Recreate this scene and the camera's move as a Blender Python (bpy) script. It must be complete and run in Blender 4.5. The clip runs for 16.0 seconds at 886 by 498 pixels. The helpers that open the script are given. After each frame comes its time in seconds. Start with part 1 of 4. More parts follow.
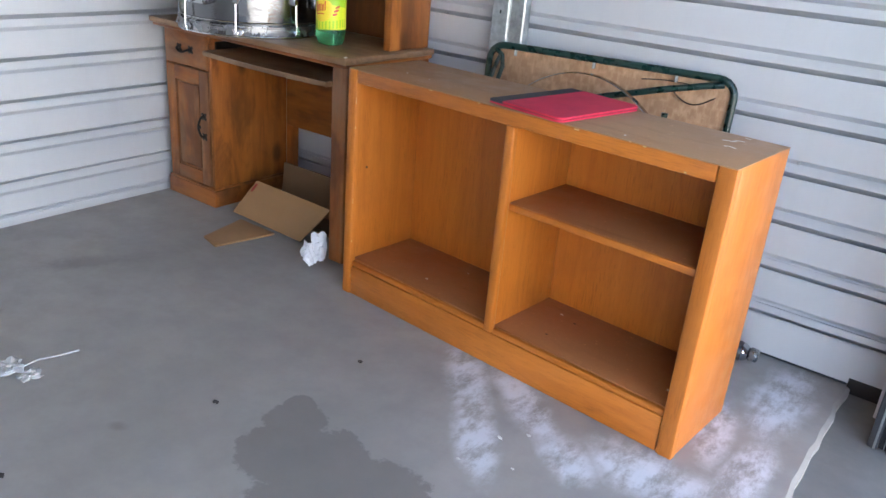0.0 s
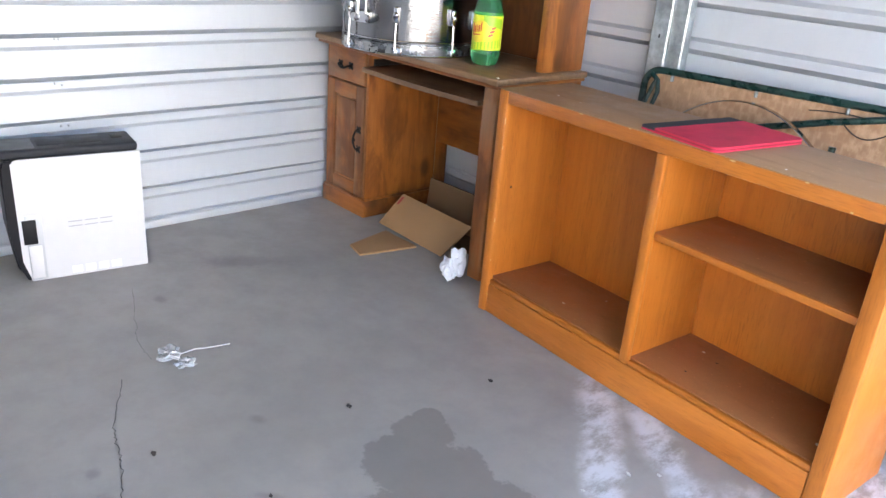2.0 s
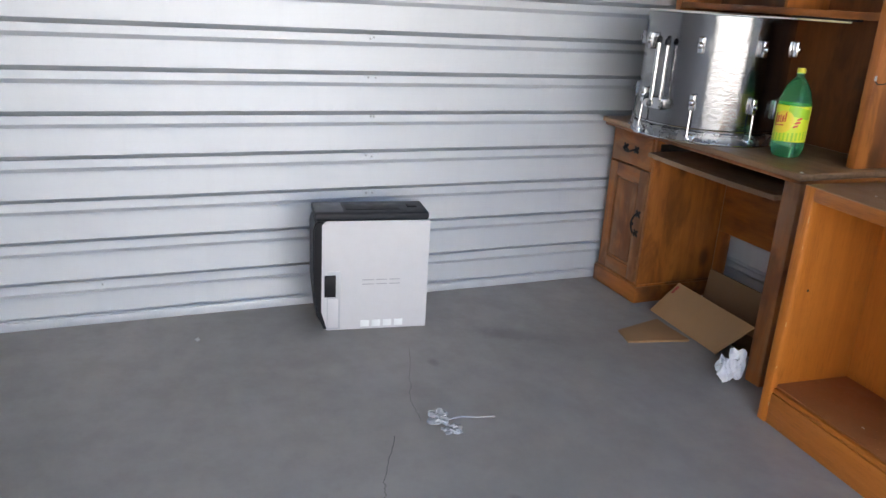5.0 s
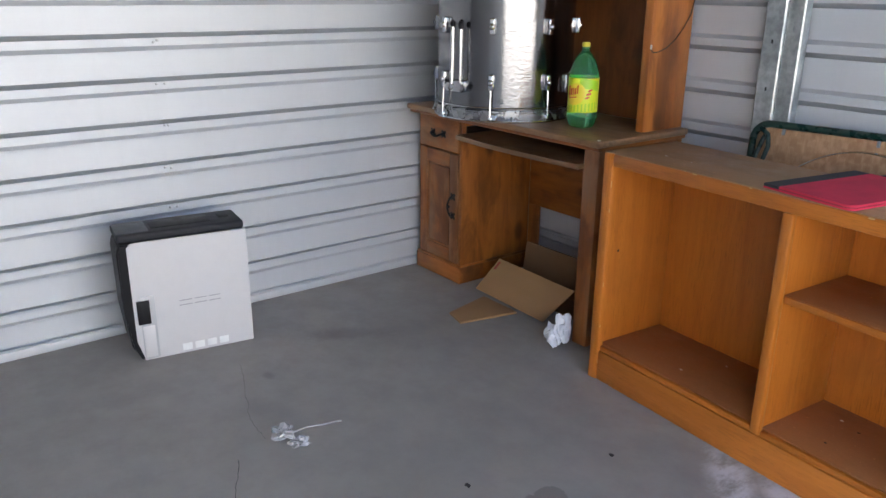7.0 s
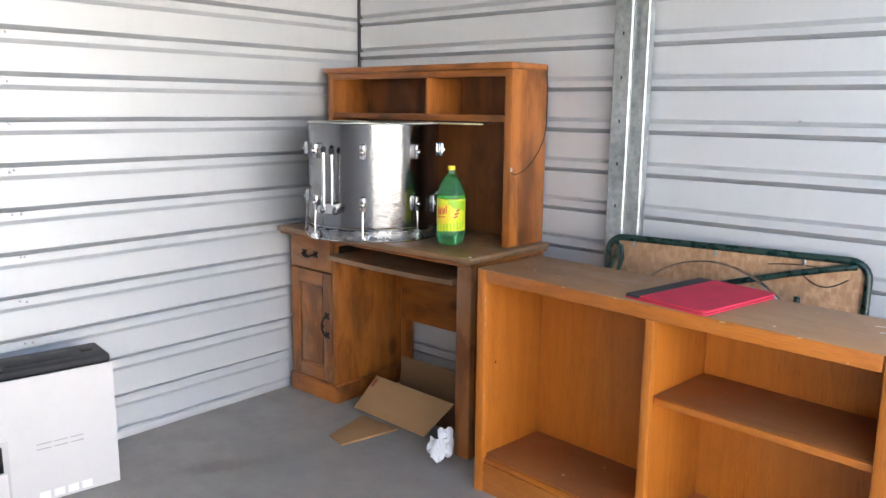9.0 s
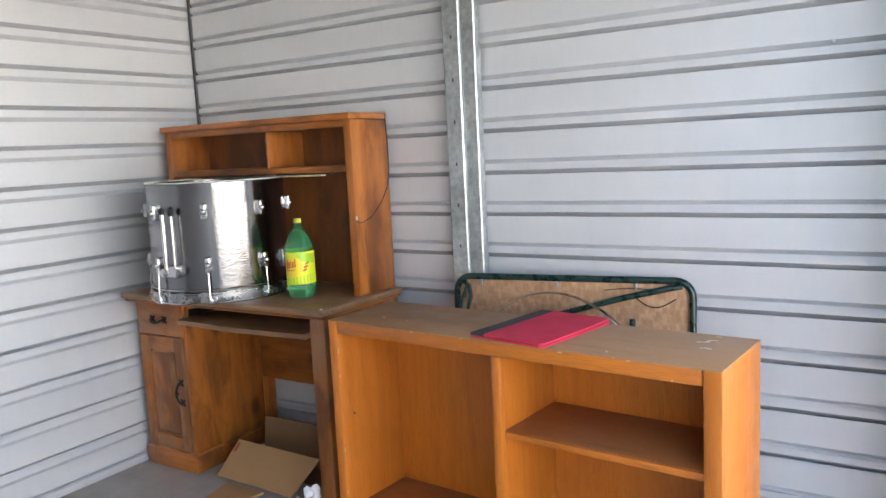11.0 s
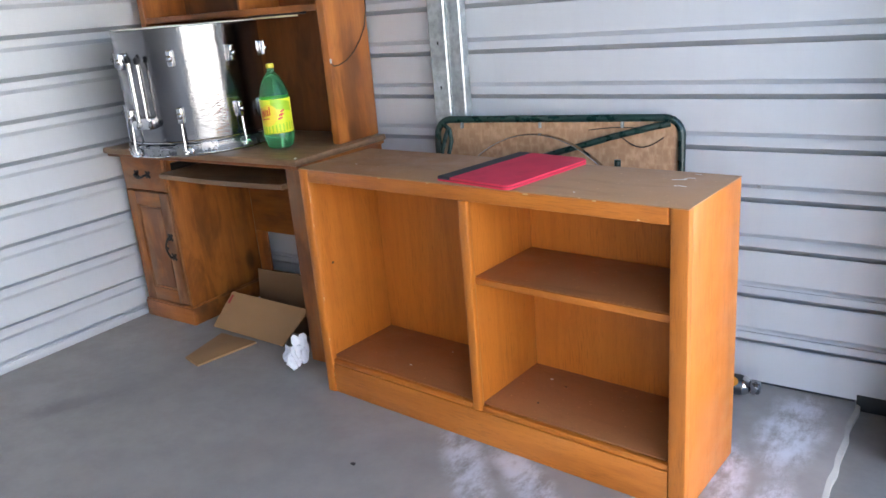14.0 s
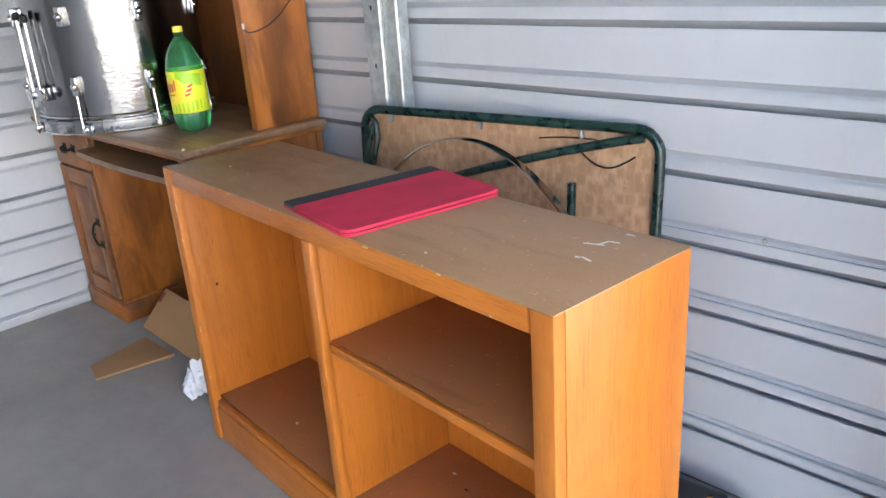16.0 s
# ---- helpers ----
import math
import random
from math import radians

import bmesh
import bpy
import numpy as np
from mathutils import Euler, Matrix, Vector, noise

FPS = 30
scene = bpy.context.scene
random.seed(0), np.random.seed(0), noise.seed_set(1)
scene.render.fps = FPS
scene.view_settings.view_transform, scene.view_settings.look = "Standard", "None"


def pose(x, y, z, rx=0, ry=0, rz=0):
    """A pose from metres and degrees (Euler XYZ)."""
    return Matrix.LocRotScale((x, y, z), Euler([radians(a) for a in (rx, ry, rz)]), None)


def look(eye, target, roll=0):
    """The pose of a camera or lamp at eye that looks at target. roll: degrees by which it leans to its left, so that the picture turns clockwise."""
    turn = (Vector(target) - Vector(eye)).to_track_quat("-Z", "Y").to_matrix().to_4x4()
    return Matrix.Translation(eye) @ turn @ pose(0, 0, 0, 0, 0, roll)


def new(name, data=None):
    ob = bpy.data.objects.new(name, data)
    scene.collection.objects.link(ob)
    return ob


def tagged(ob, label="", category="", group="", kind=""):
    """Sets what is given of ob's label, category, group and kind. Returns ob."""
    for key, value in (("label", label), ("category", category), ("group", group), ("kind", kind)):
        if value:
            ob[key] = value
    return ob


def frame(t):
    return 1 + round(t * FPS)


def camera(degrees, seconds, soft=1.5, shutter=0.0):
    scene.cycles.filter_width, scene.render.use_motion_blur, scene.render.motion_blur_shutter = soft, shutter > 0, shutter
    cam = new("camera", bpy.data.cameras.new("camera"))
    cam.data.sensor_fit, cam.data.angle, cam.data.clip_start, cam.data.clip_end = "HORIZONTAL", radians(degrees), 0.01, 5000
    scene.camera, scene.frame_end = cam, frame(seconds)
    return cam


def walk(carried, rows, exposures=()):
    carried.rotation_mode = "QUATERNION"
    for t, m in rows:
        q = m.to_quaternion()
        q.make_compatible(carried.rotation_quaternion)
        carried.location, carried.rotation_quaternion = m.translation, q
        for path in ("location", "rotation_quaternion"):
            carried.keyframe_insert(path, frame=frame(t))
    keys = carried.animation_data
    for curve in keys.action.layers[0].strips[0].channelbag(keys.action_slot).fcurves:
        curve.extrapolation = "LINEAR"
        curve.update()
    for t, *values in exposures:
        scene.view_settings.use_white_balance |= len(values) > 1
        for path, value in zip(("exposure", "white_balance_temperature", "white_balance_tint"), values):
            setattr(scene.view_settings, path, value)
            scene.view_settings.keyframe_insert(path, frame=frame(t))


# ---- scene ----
cam = camera(59.5, 16.0)
PATH = [
    (0, (0.503, 0.349, 1.21), (-0.565, 1.85, 0.431), 4.9),
    (0.5, (0.48, 0.319, 1.2), (-0.682, 1.733, 0.394), 5.4),
    (1, (0.486, 0.327, 1.211), (-0.75, 1.664, 0.384), 4.2),
    (1.5, (0.496, 0.347, 1.208), (-0.776, 1.659, 0.394), 3.9),
    (2, (0.501, 0.349, 1.217), (-0.842, 1.619, 0.453), 4.7),
    (2.5, (0.503, 0.345, 1.236), (-0.903, 1.581, 0.53), 3.7),
    (3, (0.479, 0.327, 1.251), (-1.023, 1.469, 0.588), 3.5),
    (3.5, (0.462, 0.312, 1.252), (-1.122, 1.353, 0.614), 3.6),
    (4, (0.448, 0.304, 1.255), (-1.192, 1.263, 0.629), 3.4),
    (4.2, (0.444, 0.291, 1.246), (-1.23, 1.196, 0.63), 3.4),
    (6.3, (0.458, 0.356, 1.244), (-1.298, 1.017, 0.558), 3.3),
    (6.5, (0.471, 0.389, 1.243), (-1.25, 1.125, 0.55), 3.0),
    (7, (0.39, 0.298, 1.239), (-1.113, 1.453, 0.6), 0.6),
    (7.5, (0.36, 0.26, 1.24), (-0.985, 1.59, 0.59), 1.0),
    (8, (0.355, 0.229, 1.236), (-0.925, 1.628, 0.602), 1.1),
    (8.5, (0.367, 0.223, 1.253), (-0.925, 1.668, 0.761), 1.2),
    (9, (0.372, 0.213, 1.28), (-0.935, 1.683, 0.919), 0.6),
    (9.2, (0.374, 0.213, 1.288), (-0.928, 1.696, 0.962), 0.9),
    (11.3, (0.471, 0.283, 1.304), (-0.558, 1.979, 1.043), -3.5),
    (11.5, (0.479, 0.291, 1.298), (-0.53, 1.998, 1.038), -3.8),
    (12, (0.506, 0.306, 1.292), (-0.428, 2.047, 0.982), -4.2),
    (12.5, (0.528, 0.335, 1.257), (-0.329, 2.086, 0.813), -3.8),
    (13, (0.513, 0.339, 1.235), (-0.387, 2.032, 0.666), -3.6),
    (13.5, (0.513, 0.359, 1.223), (-0.467, 1.989, 0.603), -5.0),
    (14, (0.558, 0.451, 1.233), (-0.555, 1.994, 0.618), -4.9),
    (14.5, (0.625, 0.595, 1.236), (-0.599, 2.047, 0.607), -3.4),
    (15, (0.592, 0.78, 1.229), (-0.663, 2.209, 0.611), -5.4),
    (15.5, (0.571, 1.04, 1.203), (-0.677, 2.47, 0.573), -8.9),
    (16, (0.608, 1.306, 1.212), (-0.723, 2.617, 0.496), -4.0),
]
EXPOSURES = [(0.0, 3.06, 6440, 12), (1.0, 3.38, 6580, 12), (2.5, 3.42, 6640, 13), (3.0, 3.42, 6640, 13), (3.5, 3.14, 6640, 13), (4.2, 2.85, 6620, 13), (6.5, 2.48, 6540, 13), (7.0, 2.55, 6600, 13), (7.5, 2.80, 6640, 13),
             (8.5, 3.14, 6720, 13), (9.0, 3.19, 6900, 13), (11.5, 3.03, 6820, 13), (12.5, 2.95, 6620, 13), (13.0, 2.91, 6520, 13), (13.5, 2.97, 6440, 13), (15.0, 3.27, 6540, 13), (16.0, 3.18, 6680, 12)]
walk(cam, [(t, look(eye, target, roll)) for t, eye, target, roll in PATH], EXPOSURES)

# ---- world and sun: the sun stands behind the building, the open door faces the sky ----
SUN_DIR = Vector((-0.78, 0.22, 0.585)).normalized()
world = bpy.data.worlds.new("world")
scene.world = world
world.use_nodes = True
wn = world.node_tree
sky = wn.nodes.new("ShaderNodeTexSky")
sky.sky_type = 'NISHITA'
sky.sun_disc = False
sky.sun_elevation = math.asin(SUN_DIR.z)
sky.sun_rotation = math.atan2(SUN_DIR.x, SUN_DIR.y)
wn.links.new(sky.outputs[0], wn.nodes["Background"].inputs[0])
wn.nodes["Background"].inputs[1].default_value = 0.15
sun = bpy.data.lights.new("sun", 'SUN')
sun.energy, sun.angle, sun.color = 5.0, radians(0.5), (1.0, 0.95, 0.86)
new("sun", sun).matrix_world = look(SUN_DIR * 50, (0, 0, 0))

# ---- room plan ----
BACK, SIDE, SIDE_OFF, FRONT = -2.437, 2.757, -0.235, 0.455
CEIL, LIP, SILL = 2.55, 0.345, -0.022

# ---- materials ----
def mat_new(name):
    m = bpy.data.materials.new(name)
    m.use_nodes = True
    nt = m.node_tree
    return m, nt, nt.nodes["Principled BSDF"]


def node(nt, kind, **values):
    n = nt.nodes.new(kind)
    for key, value in values.items():
        n.inputs[key].default_value = value
    return n


def mix_col(nt, fac, a, b, blend='MIX'):
    n = nt.nodes.new("ShaderNodeMix")
    n.data_type, n.blend_type = 'RGBA', blend
    for sock, value in ((n.inputs[0], fac), (n.inputs[6], a), (n.inputs[7], b)):
        if hasattr(value, "is_output"):
            nt.links.new(value, sock)
        elif isinstance(value, (int, float)):
            sock.default_value = value
        else:
            sock.default_value = (*value[:3], 1)
    return n.outputs[2]


def calc(nt, op, a, b=0.0, clamp=False):
    n = nt.nodes.new("ShaderNodeMath")
    n.operation, n.use_clamp = op, clamp
    for sock, value in ((n.inputs[0], a), (n.inputs[1], b)):
        if hasattr(value, "is_output"):
            nt.links.new(value, sock)
        else:
            sock.default_value = value
    return n.outputs[0]


def smooth(nt, value, lo, hi, a=0.0, b=1.0):
    n = nt.nodes.new("ShaderNodeMapRange")
    n.interpolation_type = 'SMOOTHSTEP'
    n.inputs[1].default_value, n.inputs[2].default_value = lo, hi
    n.inputs[3].default_value, n.inputs[4].default_value = a, b
    nt.links.new(value, n.inputs[0])
    return n.outputs[0]


def coords(nt, scale=(1, 1, 1), vary=False):
    tc = nt.nodes.new("ShaderNodeTexCoord")
    out = tc.outputs["Object"]
    if vary:
        info = nt.nodes.new("ShaderNodeObjectInfo")
        add = nt.nodes.new("ShaderNodeVectorMath")
        add.operation = 'MULTIPLY_ADD'
        comb = nt.nodes.new("ShaderNodeCombineXYZ")
        for k in range(3):
            nt.links.new(info.outputs["Random"], comb.inputs[k])
        nt.links.new(comb.outputs[0], add.inputs[0])
        add.inputs[1].default_value = (7.3, 5.1, 9.7)
        nt.links.new(out, add.inputs[2])
        out = add.outputs[0]
    mp = nt.nodes.new("ShaderNodeMapping")
    mp.inputs["Scale"].default_value = scale
    nt.links.new(out, mp.inputs[0])
    return mp.outputs[0]


def noise_tex(nt, vec, scale, detail=4.0, rough=0.55, distort=0.0):
    n = node(nt, "ShaderNodeTexNoise", Scale=scale, Detail=detail, Roughness=rough, Distortion=distort)
    nt.links.new(vec, n.inputs["Vector"])
    return n.outputs[0]


def bump(nt, bsdf, height, strength=0.2, distance=0.002):
    b = node(nt, "ShaderNodeBump", Strength=strength, Distance=distance)
    nt.links.new(height, b.inputs["Height"])
    nt.links.new(b.outputs[0], bsdf.inputs["Normal"])


def plain(name, colour, rough=0.5, metal=0.0, wear=0.12, scale=30.0, relief=0.08):
    """A painted, plastic or metal surface with slight blotches and relief."""
    m, nt, p = mat_new(name)
    v = coords(nt, vary=True)
    n = noise_tex(nt, v, scale)
    big = noise_tex(nt, v, scale * 0.13, 3)
    c = mix_col(nt, n, [k * (1 - wear) for k in colour], [min(1, k * (1 + wear)) for k in colour])
    c = mix_col(nt, smooth(nt, big, 0.35, 0.75, 0, 0.5), c, [k * (1 - 1.5 * wear) for k in colour])
    nt.links.new(c, p.inputs["Base Color"])
    nt.links.new(smooth(nt, n, 0.2, 0.8, max(0.03, rough - 0.07), min(1, rough + 0.1)), p.inputs["Roughness"])
    p.inputs["Metallic"].default_value = metal
    bump(nt, p, n, relief)
    return m


def wood(name, dark, mid, light, along, rough=0.4, ring=9.0, knots=0.0, pores=0.25, spread=1.0, flecks=0.0, grey=0.0):
    """Wood with grain that runs along one axis: bands, fine pores and, for pine, knots."""
    m, nt, p = mat_new(name)
    k = {"x": (0.09, 1, 1), "y": (1, 0.09, 1), "z": (1, 1, 0.09)}[along]
    v = coords(nt, k, vary=True)
    bands = noise_tex(nt, v, ring, 5, 0.6, 1.2)
    fine = noise_tex(nt, v, 260.0, 3, 0.7)
    mid_n = noise_tex(nt, v, 55.0, 4, 0.6, 0.4)
    ramp = nt.nodes.new("ShaderNodeValToRGB")
    ramp.color_ramp.elements[0].position, ramp.color_ramp.elements[0].color = 0.5 - 0.22 * spread, (*dark, 1)
    ramp.color_ramp.elements[1].position, ramp.color_ramp.elements[1].color = 0.5 + 0.24 * spread, (*light, 1)
    e = ramp.color_ramp.elements.new(0.5)
    e.color = (*mid, 1)
    nt.links.new(calc(nt, 'ADD', calc(nt, 'MULTIPLY', bands, 0.68), calc(nt, 'MULTIPLY', mid_n, 0.32)), ramp.inputs[0])
    c = mix_col(nt, smooth(nt, fine, 0.52, 0.7, 0, pores), ramp.outputs[0], [q * 0.45 for q in dark])
    if knots:
        vk = coords(nt, tuple(5.5 * (0.55 if q < 0.5 else 1) for q in k), vary=True)
        vor = node(nt, "ShaderNodeTexVoronoi", Scale=1.0, Randomness=1.0)
        nt.links.new(vk, vor.inputs["Vector"])
        spot = smooth(nt, vor.outputs["Distance"], 0.05, 0.2, knots, 0)
        c = mix_col(nt, spot, c, [q * 0.35 for q in dark])
    dirt = noise_tex(nt, coords(nt, vary=True), 5.0, 5, 0.65)
    c = mix_col(nt, smooth(nt, dirt, 0.52, 0.8, 0, 0.35), c, [q * 0.6 for q in mid])
    if flecks:
        # short dark pores of open-grained oak, gathered in bands
        long = noise_tex(nt, coords(nt, tuple(0.055 if q < 0.5 else 1 for q in k), vary=True), 330.0, 2, 0.5)
        where = smooth(nt, noise_tex(nt, coords(nt, tuple(0.3 if q < 0.5 else 1 for q in k), vary=True), 13.0, 3, 0.6), 0.44, 0.6)
        c = mix_col(nt, calc(nt, 'MULTIPLY', smooth(nt, long, 0.56, 0.64, 0, flecks), where), c, [q * 0.45 for q in dark])
        scuff = smooth(nt, noise_tex(nt, coords(nt, vary=True), 26.0, 6, 0.75), 0.63, 0.72, 0, 0.4)
        c = mix_col(nt, scuff, c, [q * 0.55 for q in mid])
    if grey:
        # finish worn off to grey timber
        bare = smooth(nt, noise_tex(nt, coords(nt, tuple(0.4 if q < 0.5 else 1 for q in k), vary=True), 7.0, 6, 0.65), 0.36, 0.62, 0, grey)
        c = mix_col(nt, bare, c, (0.24, 0.138, 0.075))
    if knots:
        blotch = noise_tex(nt, coords(nt, tuple(0.45 if q < 0.5 else 1 for q in k), vary=True), 8.0, 4, 0.55, 0.4)
        c = mix_col(nt, smooth(nt, blotch, 0.44, 0.64, 0, 0.7), c, [q * 0.7 for q in dark])
    nt.links.new(c, p.inputs["Base Color"])
    nt.links.new(smooth(nt, dirt, 0.3, 0.7, rough - 0.08, rough + 0.12), p.inputs["Roughness"])
    bump(nt, p, calc(nt, 'ADD', fine, mid_n), 0.12, 0.001)
    return m


def dusty_laminate(name, colour, dust):
    m, nt, p = mat_new(name)
    v = coords(nt, vary=True)
    n = noise_tex(nt, v, 7.0, 6, 0.65)
    f = noise_tex(nt, v, 220.0, 2)
    c = mix_col(nt, smooth(nt, n, 0.3, 0.75, 0.1, 0.8), colour, dust)
    c = mix_col(nt, smooth(nt, f, 0.4, 0.75, 0, 0.18), c, [q * 0.6 for q in colour])
    wipe = noise_tex(nt, coords(nt, (0.35, 1.6, 1), vary=True), 9.0, 6, 0.7, 0.6)
    c = mix_col(nt, smooth(nt, wipe, 0.5, 0.72, 0, 0.5), c, [q * 0.68 for q in colour])
    speck = noise_tex(nt, v, 75.0, 3, 0.6)
    c = mix_col(nt, smooth(nt, speck, 0.66, 0.71, 0, 0.5), c, [min(0.8, q * 1.7) for q in dust])
    nt.links.new(c, p.inputs["Base Color"])
    nt.links.new(smooth(nt, n, 0.3, 0.7, 0.38, 0.62), p.inputs["Roughness"])
    bump(nt, p, f, 0.06, 0.001)
    return m


def sheet_metal(name, colour):
    """Pale coated steel sheet, softly dented, with faint run marks."""
    m, nt, p = mat_new(name)
    v = coords(nt)
    big = noise_tex(nt, v, 2.3, 3, 0.5)
    run = noise_tex(nt, coords(nt, (6, 6, 0.6)), 3.0, 5, 0.65)
    fine = noise_tex(nt, v, 90.0, 3, 0.6)
    c = mix_col(nt, smooth(nt, run, 0.45, 0.8, 0, 0.3), colour, [k * 0.88 for k in colour])
    scuff = smooth(nt, noise_tex(nt, coords(nt, (1, 1, 2.5)), 7.0, 6, 0.7), 0.62, 0.78, 0, 0.25)
    c = mix_col(nt, scuff, c, [k * 0.8 for k in colour])
    nt.links.new(c, p.inputs["Base Color"])
    p.inputs["Metallic"].default_value = 0.35
    nt.links.new(smooth(nt, fine, 0.2, 0.8, 0.46, 0.58), p.inputs["Roughness"])
    bump(nt, p, calc(nt, 'ADD', big, calc(nt, 'MULTIPLY', fine, 0.02)), 0.25, 0.012)
    return m


def concrete(name, base, stains=(), pale=(), smudges=(), tint=(0.36, 0.33, 0.27)):
    """Trowelled concrete. stains: damp patches, pale: lime bloom; both as x, y, half-lengths and turn."""
    m, nt, p = mat_new(name)
    v = coords(nt)
    big = noise_tex(nt, v, 1.1, 6, 0.6, 0.4)
    mid = noise_tex(nt, v, 9.0, 6, 0.65)
    fine = noise_tex(nt, v, 160.0, 4, 0.7)
    c = mix_col(nt, smooth(nt, big, 0.3, 0.7), [k * 0.86 for k in base], [k * 1.12 for k in base])
    c = mix_col(nt, smooth(nt, mid, 0.35, 0.75, 0, 0.35), c, [k * 0.78 for k in base])
    c = mix_col(nt, smooth(nt, noise_tex(nt, v, 3.0, 7, 0.7), 0.55, 0.72, 0, 0.3), c, tint)
    coarse = noise_tex(nt, v, 7.0, 8, 0.68)
    small = noise_tex(nt, v, 45.0, 5, 0.7)

    def blobs(items, ragged, soft, edge):
        total = None
        for x, y, a, b, turn in items:
            mp = nt.nodes.new("ShaderNodeMapping")
            mp.vector_type = 'TEXTURE'
            mp.inputs["Location"].default_value = (x, y, 0)
            mp.inputs["Rotation"].default_value = (0, 0, radians(turn))
            mp.inputs["Scale"].default_value = (a, b, 1)
            nt.links.new(nt.nodes.new("ShaderNodeTexCoord").outputs["Object"], mp.inputs[0])
            ln = nt.nodes.new("ShaderNodeVectorMath")
            ln.operation = 'LENGTH'
            nt.links.new(mp.outputs[0], ln.inputs[0])
            d = calc(nt, 'ADD', ln.outputs["Value"], calc(nt, 'MULTIPLY', calc(nt, 'SUBTRACT', edge, 0.5), ragged))
            one = smooth(nt, d, 1 - soft, 1 + soft, 1, 0)
            total = one if total is None else calc(nt, 'MAXIMUM', total, one)
        return total

    rough = smooth(nt, mid, 0.3, 0.7, 0.5, 0.72)
    if stains:
        frayed = calc(nt, 'ADD', calc(nt, 'MULTIPLY', noise_tex(nt, v, 15.0, 6, 0.7), 0.6), calc(nt, 'MULTIPLY', coarse, 0.4))
        wet = blobs(stains, 1.5, 0.06, calc(nt, 'ADD', frayed, 0.03))
        c = mix_col(nt, calc(nt, 'MULTIPLY', wet, 0.9), c, [k * 0.6 for k in base])
        rough = calc(nt, 'SUBTRACT', rough, calc(nt, 'MULTIPLY', wet, 0.1))
    if smudges:
        c = mix_col(nt, calc(nt, 'MULTIPLY', blobs(smudges, 1.4, 0.7, small), 0.38), c, [k * 0.4 for k in base])
    if pale:
        area = blobs(pale, 1.6, 0.5, coarse)
        grain = smooth(nt, noise_tex(nt, coords(nt, (1, 0.45, 1)), 16.0, 8, 0.72), 0.36, 0.60)
        c = mix_col(nt, calc(nt, 'MULTIPLY', calc(nt, 'MULTIPLY', area, grain), 0.82), c, (0.76, 0.76, 0.79))
    nt.links.new(c, p.inputs["Base Color"])
    nt.links.new(rough, p.inputs["Roughness"])
    bump(nt, p, calc(nt, 'ADD', fine, calc(nt, 'MULTIPLY', mid, 0.6)), 0.16, 0.002)
    return m


def fibreboard(name, dark, light):
    """Rough backing board with a faint squarish weave, stains and paler scrapes."""
    m, nt, p = mat_new(name)
    v = coords(nt)
    cell = node(nt, "ShaderNodeTexVoronoi", Scale=42.0, Randomness=0.8)
    cell.distance = 'CHEBYCHEV'
    nt.links.new(coords(nt, (1, 1, 0.8)), cell.inputs["Vector"])
    cloud = noise_tex(nt, v, 6.0, 6, 0.65)
    fine = noise_tex(nt, coords(nt, (1, 1, 0.3)), 120.0, 4, 0.65)
    f = calc(nt, 'ADD', calc(nt, 'MULTIPLY', cell.outputs["Distance"], 0.35), calc(nt, 'ADD', calc(nt, 'MULTIPLY', cloud, 0.5), calc(nt, 'MULTIPLY', fine, 0.35)))
    c = mix_col(nt, smooth(nt, f, 0.42, 0.76), dark, light)
    c = mix_col(nt, smooth(nt, noise_tex(nt, v, 14.0, 6, 0.7), 0.6, 0.7, 0, 0.5), c, [k * 1.35 for k in light])
    nt.links.new(c, p.inputs["Base Color"])
    p.inputs["Roughness"].default_value = 0.75
    bump(nt, p, calc(nt, 'ADD', fine, cell.outputs["Distance"]), 0.2, 0.0015)
    return m


def clear(name, colour, rough=0.03, ior=1.4):
    m, nt, p = mat_new(name)
    n = noise_tex(nt, coords(nt), 40.0)
    nt.links.new(mix_col(nt, n, [k * 0.92 for k in colour], colour), p.inputs["Base Color"])
    p.inputs["Roughness"].default_value = rough
    p.inputs["IOR"].default_value = ior
    p.inputs["Transmission Weight"].default_value = 1.0
    return m


def cloth(name, colour):
    m, nt, p = mat_new(name)
    v = coords(nt)
    weave = noise_tex(nt, v, 700.0, 2)
    n = noise_tex(nt, v, 12.0, 5)
    c = mix_col(nt, smooth(nt, n, 0.3, 0.75), colour, [k * 0.8 for k in colour])
    nt.links.new(c, p.inputs["Base Color"])
    p.inputs["Roughness"].default_value = 0.7
    p.inputs["Specular IOR Level"].default_value = 0.2
    bump(nt, p, weave, 0.25, 0.0006)
    return m


def shell_metal(name):
    """Mirror-like wrap of the drum, slightly wrinkled."""
    m, nt, p = mat_new(name)
    v = coords(nt)
    w = noise_tex(nt, coords(nt, (1, 1, 0.4)), 9.0, 4, 0.6, 0.5)
    f = noise_tex(nt, coords(nt, (1, 1, 12)), 22.0, 3)
    nt.links.new(mix_col(nt, w, (0.17, 0.17, 0.175), (0.24, 0.24, 0.245)), p.inputs["Base Color"])
    p.inputs["Metallic"].default_value = 1.0
    nt.links.new(smooth(nt, f, 0.3, 0.7, 0.13, 0.21), p.inputs["Roughness"])
    crease = noise_tex(nt, coords(nt, (0.8, 0.8, 1.8)), 24.0, 3, 0.6, 2.0)
    bump(nt, p, calc(nt, 'ADD', w, calc(nt, 'ADD', calc(nt, 'MULTIPLY', f, 0.05), calc(nt, 'MULTIPLY', crease, 0.5))), 0.25, 0.006)
    return m


